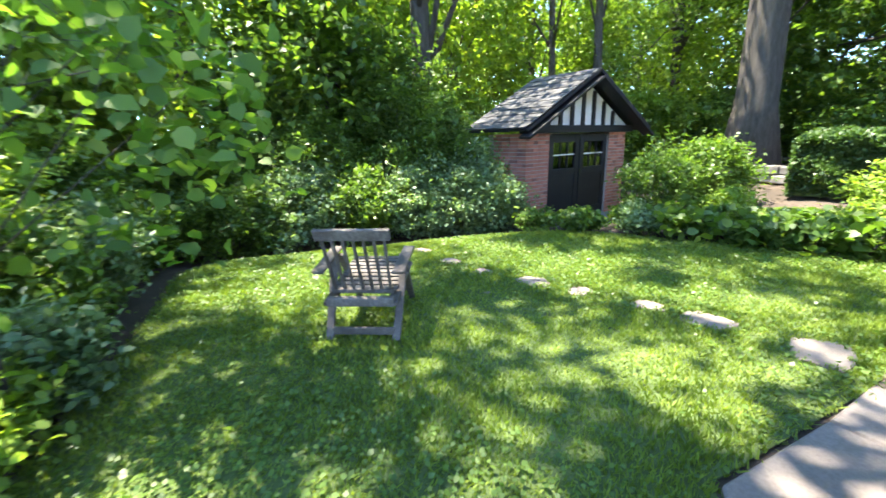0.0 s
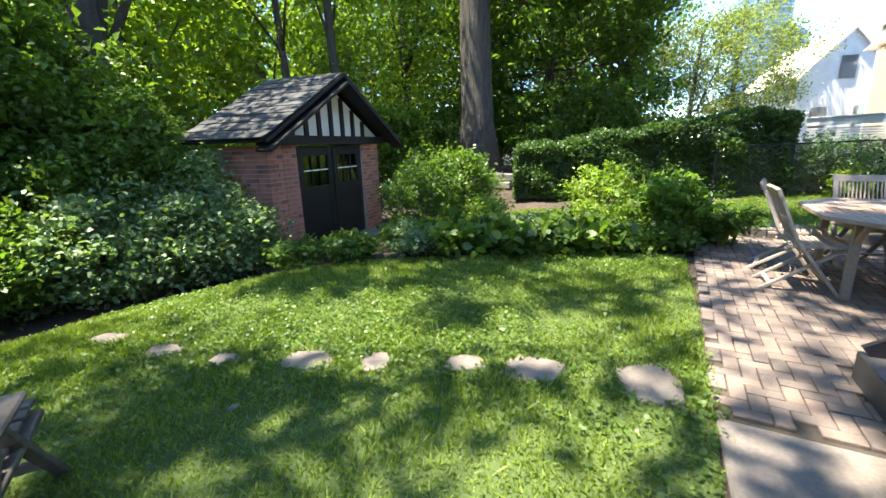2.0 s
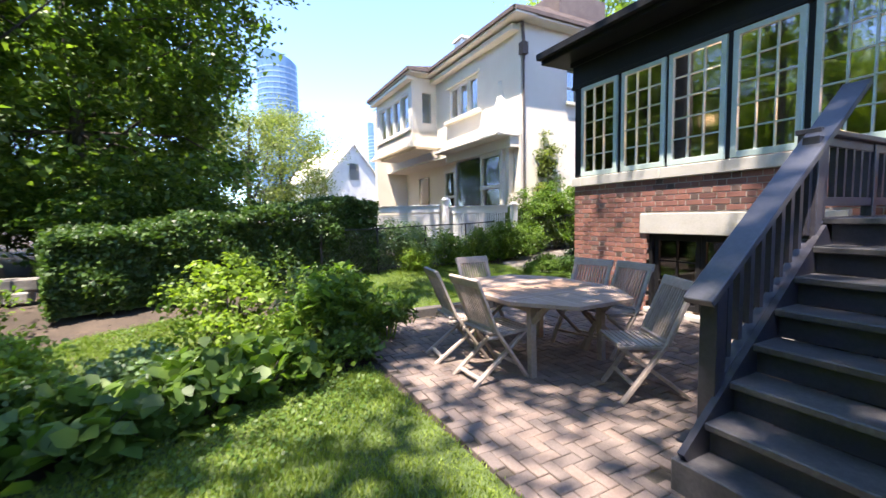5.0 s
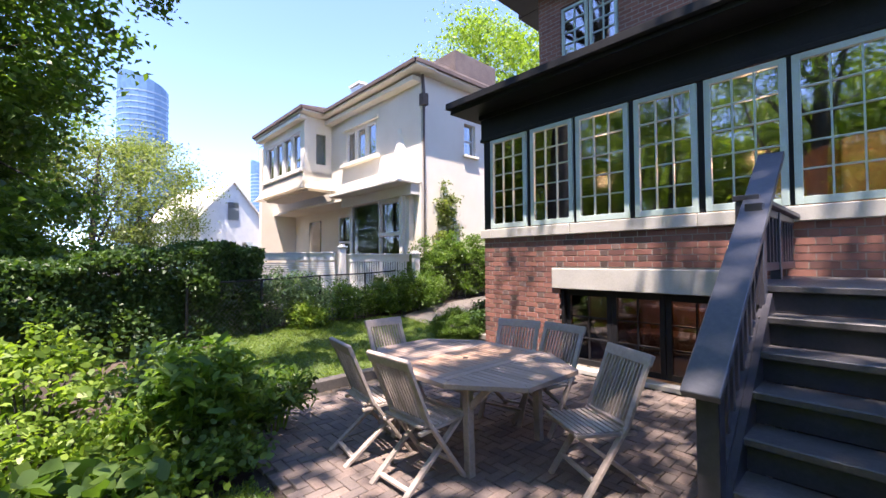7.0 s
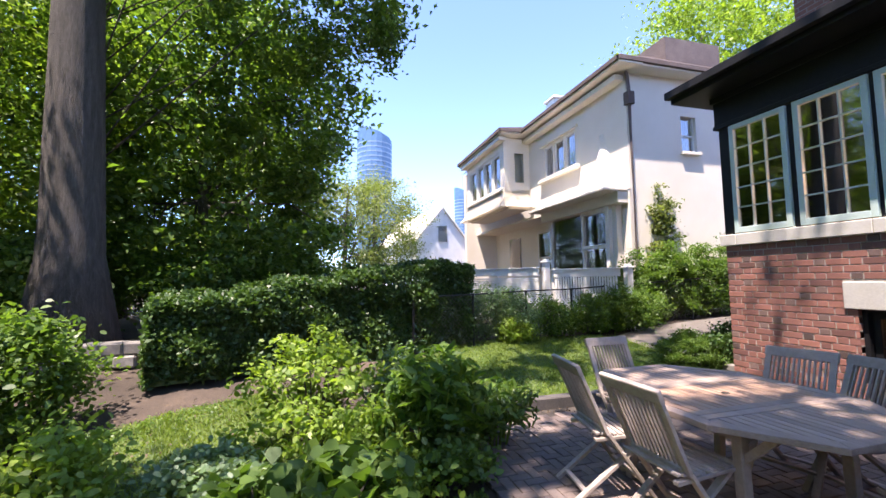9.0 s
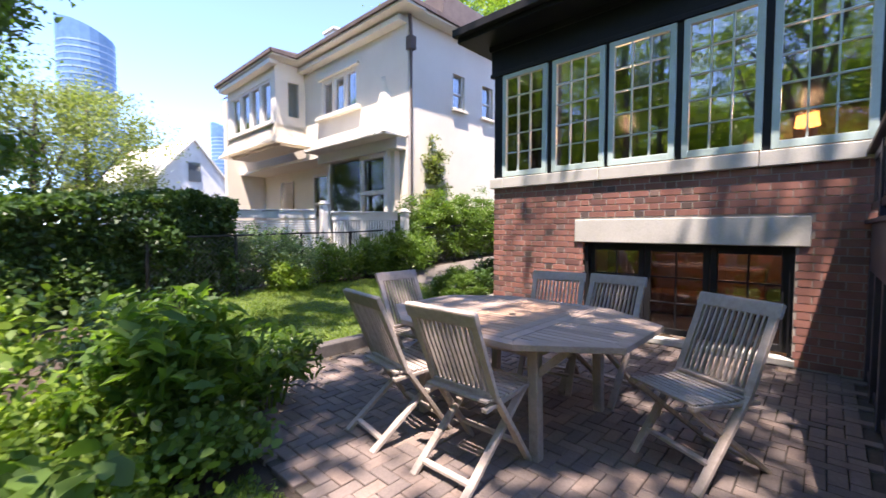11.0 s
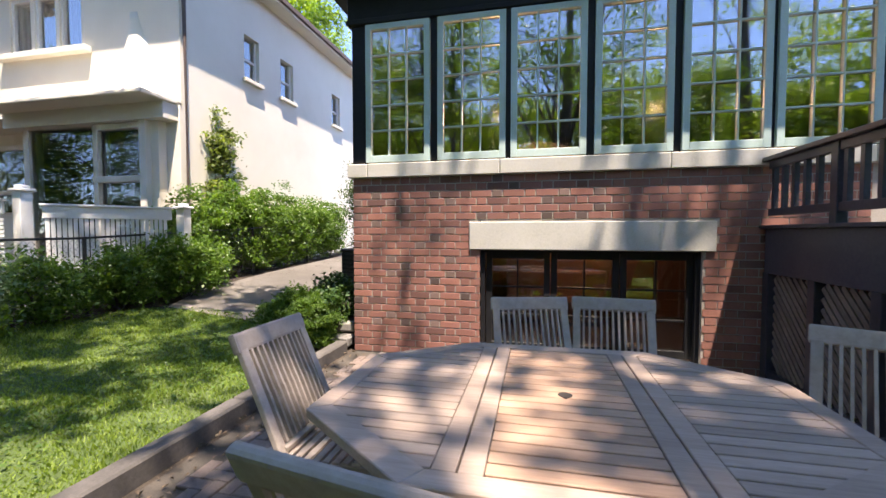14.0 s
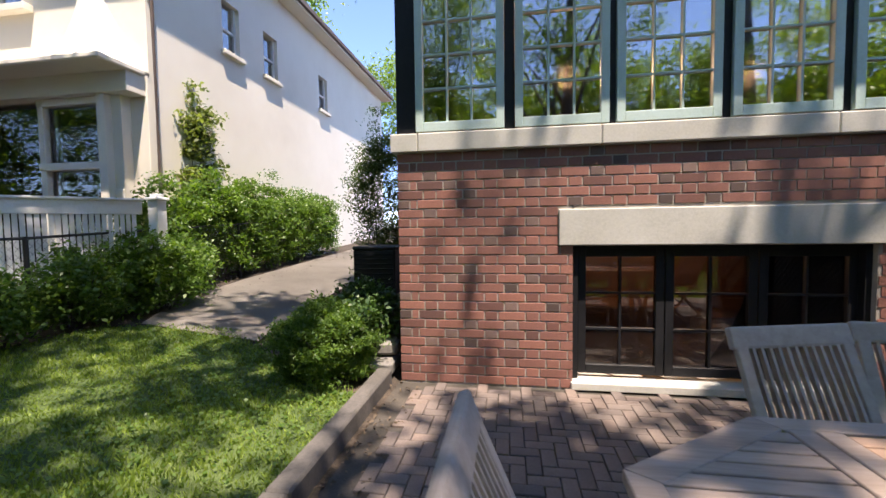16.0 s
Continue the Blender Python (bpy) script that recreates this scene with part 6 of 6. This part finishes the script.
# dry leaves along the curb and on the bare soil
rl = np.random.default_rng(77)
lx = np.concatenate([rl.uniform(7.62, 7.88, 260), rl.uniform(6.5, 9.5, 900), rl.uniform(-1.3, -0.7, 300), rl.uniform(11.3, 12.2, 700), rl.uniform(9.2, 9.7, 250)])
ly = np.concatenate([rl.uniform(-3.3, 0.3, 260), rl.uniform(1.2, 4.6, 900), rl.uniform(1.5, 6.0, 300), rl.uniform(-12, -1, 700), rl.uniform(-12, -4, 250)])
lz = np.array([gz(x, y) for x, y in zip(lx, ly)]) + 0.006
ob = new("leaf_litter", quads_mesh("leaf_litter", leaf_arrays(rl, np.column_stack([lx, ly, lz]), 0.03, 0.3, 0.6, 0.5), M_LITTER))
tagged(ob, "dry brown leaves and bits scattered on the soil", "leaf litter", kind="stuff")

# ---- herringbone pavers ----
pav = thing("patio", pose(0, 0, 0), "clay paver patio laid in herringbone", "patio", kind="structure")
part("bed", boxes(((5.5, -1.32, -0.045), (4.68, 4.0, 0.06))), M_SAND, pav, "dark sand in the joints")
bmp = boxes(((0, 0, 0), (0.1605, 0.0775, 0.05)), bevel=0.004)
paver_mesh = finish(bmp, "paver", M_PAVER)
rest = bmesh.new()
rpv = random.Random(12)
count = 0
spots = []
P_ = 0.083
for i in range(-60, 60):
    for j in range(-60, 60):
        # unit of the herringbone: one paver along x and one along y, stepping diagonally
        ox, oy = 3.2 + (i * 1 + j * 2) * P_, -1.3 + (i * 1 - j * 2) * P_
        for hx, hy, turn in ((ox + P_, oy + P_ / 2, 0), (ox + 2.5 * P_, oy, 90)):
            if 3.22 < hx < 7.68 and WY + 0.06 < hy < 0.66:
                if hx < 4.0 and hy < -0.05:
                    continue
                spots.append((hx, hy, turn))
for hx, hy, turn in spots:
    m = pose(hx, hy, -0.02 + rpv.uniform(-0.003, 0.003), rpv.uniform(-0.6, 0.6), rpv.uniform(-0.6, 0.6), turn)
    if hx > 5.9 and hy < 0.0 and count < 300:
        shared("paver", paver_mesh, pav, m)
        count += 1
    else:
        rest.from_mesh(paver_mesh)
        rest.verts.ensure_lookup_table()
        bmesh.ops.transform(rest, matrix=m, verts=rest.verts[-len(paver_mesh.vertices):])
tagged(part("pavers", rest, M_PAVER, pav), kind="stuff")

# ---- bricks of the house wall: Flemish bond ----
COURSE = SILL0 / 25
SL, HL, JO = 0.203, 0.094, 0.011
BH = COURSE - JO
stretcher = finish(boxes(((0, 0, 0), (SL, 0.06, BH)), bevel=0.003), "brick", M_BRICK)
header = finish(boxes(((0, 0, 0), (HL, 0.06, BH)), bevel=0.003), "brick", M_BRICK)
header_dark = finish(boxes(((0, 0, 0), (HL, 0.06, BH)), bevel=0.003), "brick", M_BRICK_DARK)


def cut_bricks(x0, x1, row, blocks):
    """Bricks of one course from x1 leftwards, cut round the openings."""
    x, k, out = x1, 0, []
    if row % 2:
        seq = [HL, HL * 0.5]
    else:
        seq = []
    while x > x0 + 0.03:
        if seq:
            w = seq.pop(0)
        else:
            w = SL if k % 2 == 0 else HL
            k += 1
        a, b = max(x0, x - w), x
        out.append((a, b))
        x = a - JO
    res = []
    for a, b in out:
        for c, d in blocks:
            if a < d and b > c:
                if a < c - 0.03:
                    res.append((a, c - 0.006))
                if b > d + 0.03:
                    res.append((d + 0.006, b))
                break
        else:
            res.append((a, b))
    return res


wall_rest, n_obj = bmesh.new(), 0
rbk = random.Random(4)
facing = thing("wall_south", pose(0, 0, 0), "red brick garden wall of the house in Flemish bond", "wall", kind="structure")
for row in range(25):
    z = row * COURSE + BH / 2 + 0.004
    blocks = []
    if z - BH / 2 < WZ1:
        blocks.append((WX0, WX1))
    elif z - BH / 2 < 1.385 and z + BH / 2 > 1.11:
        blocks.append((4.34, 6.56))
    for a, b in cut_bricks(3.2, XE, row, blocks):
        w = b - a
        m = Matrix.Translation(((a + b) / 2, WY - 0.03 + rbk.uniform(-0.0015, 0.0015), z))
        full = abs(w - SL) < 0.004 or abs(w - HL) < 0.004
        if full:
            me = stretcher if w > 0.15 else (header_dark if rbk.random() < 0.27 else header)
            if a > 5.0 and n_obj < 300:
                shared("brick", me, facing, m)
                n_obj += 1
                continue
        add_box(wall_rest, ((a + b) / 2, WY - 0.03, z), (w, 0.06, BH))
    # return round the east corner
    y = WY - 0.005
    k = row
    while y > -7.0:
        w = SL if k % 2 else HL
        k += 1
        add_box(wall_rest, (XE - 0.03, y - w / 2 - 0.06, z), (0.06, w, BH))
        y -= w + JO
tagged(part("bricks", wall_rest, M_BRICK, facing), kind="stuff")

# bricks of the shed
sb = finish(boxes(((0, 0, 0), (0.205, 0.09, 0.056)), bevel=0.003), "brick", M_SHEDBRICK)
rest = bmesh.new()
for row in range(26):
    z = row * 0.0673 + 0.034
    for s in (-1, 1):
        x, k = HW + 0.015, 0
        while x < PW - 0.02:
            w = min((0.205 if (k + row) % 2 == 0 else 0.1), PW - x)
            if w > 0.19:
                shared("brick", sb, shed, Matrix.Translation((s * (x + w / 2), 0.055, z)))
            else:
                add_box(rest, (s * (x + w / 2), 0.055, z), (w, 0.09, 0.056))
            x += w + 0.011
            k += 1
    y = 0.02
    while y < SD - 0.2:
        add_box(rest, (-PW + 0.045, y + 0.1, z), (0.09, 0.2, 0.056))
        y += 0.211
tagged(part("bricks", rest, M_SHEDBRICK, shed), kind="stuff")
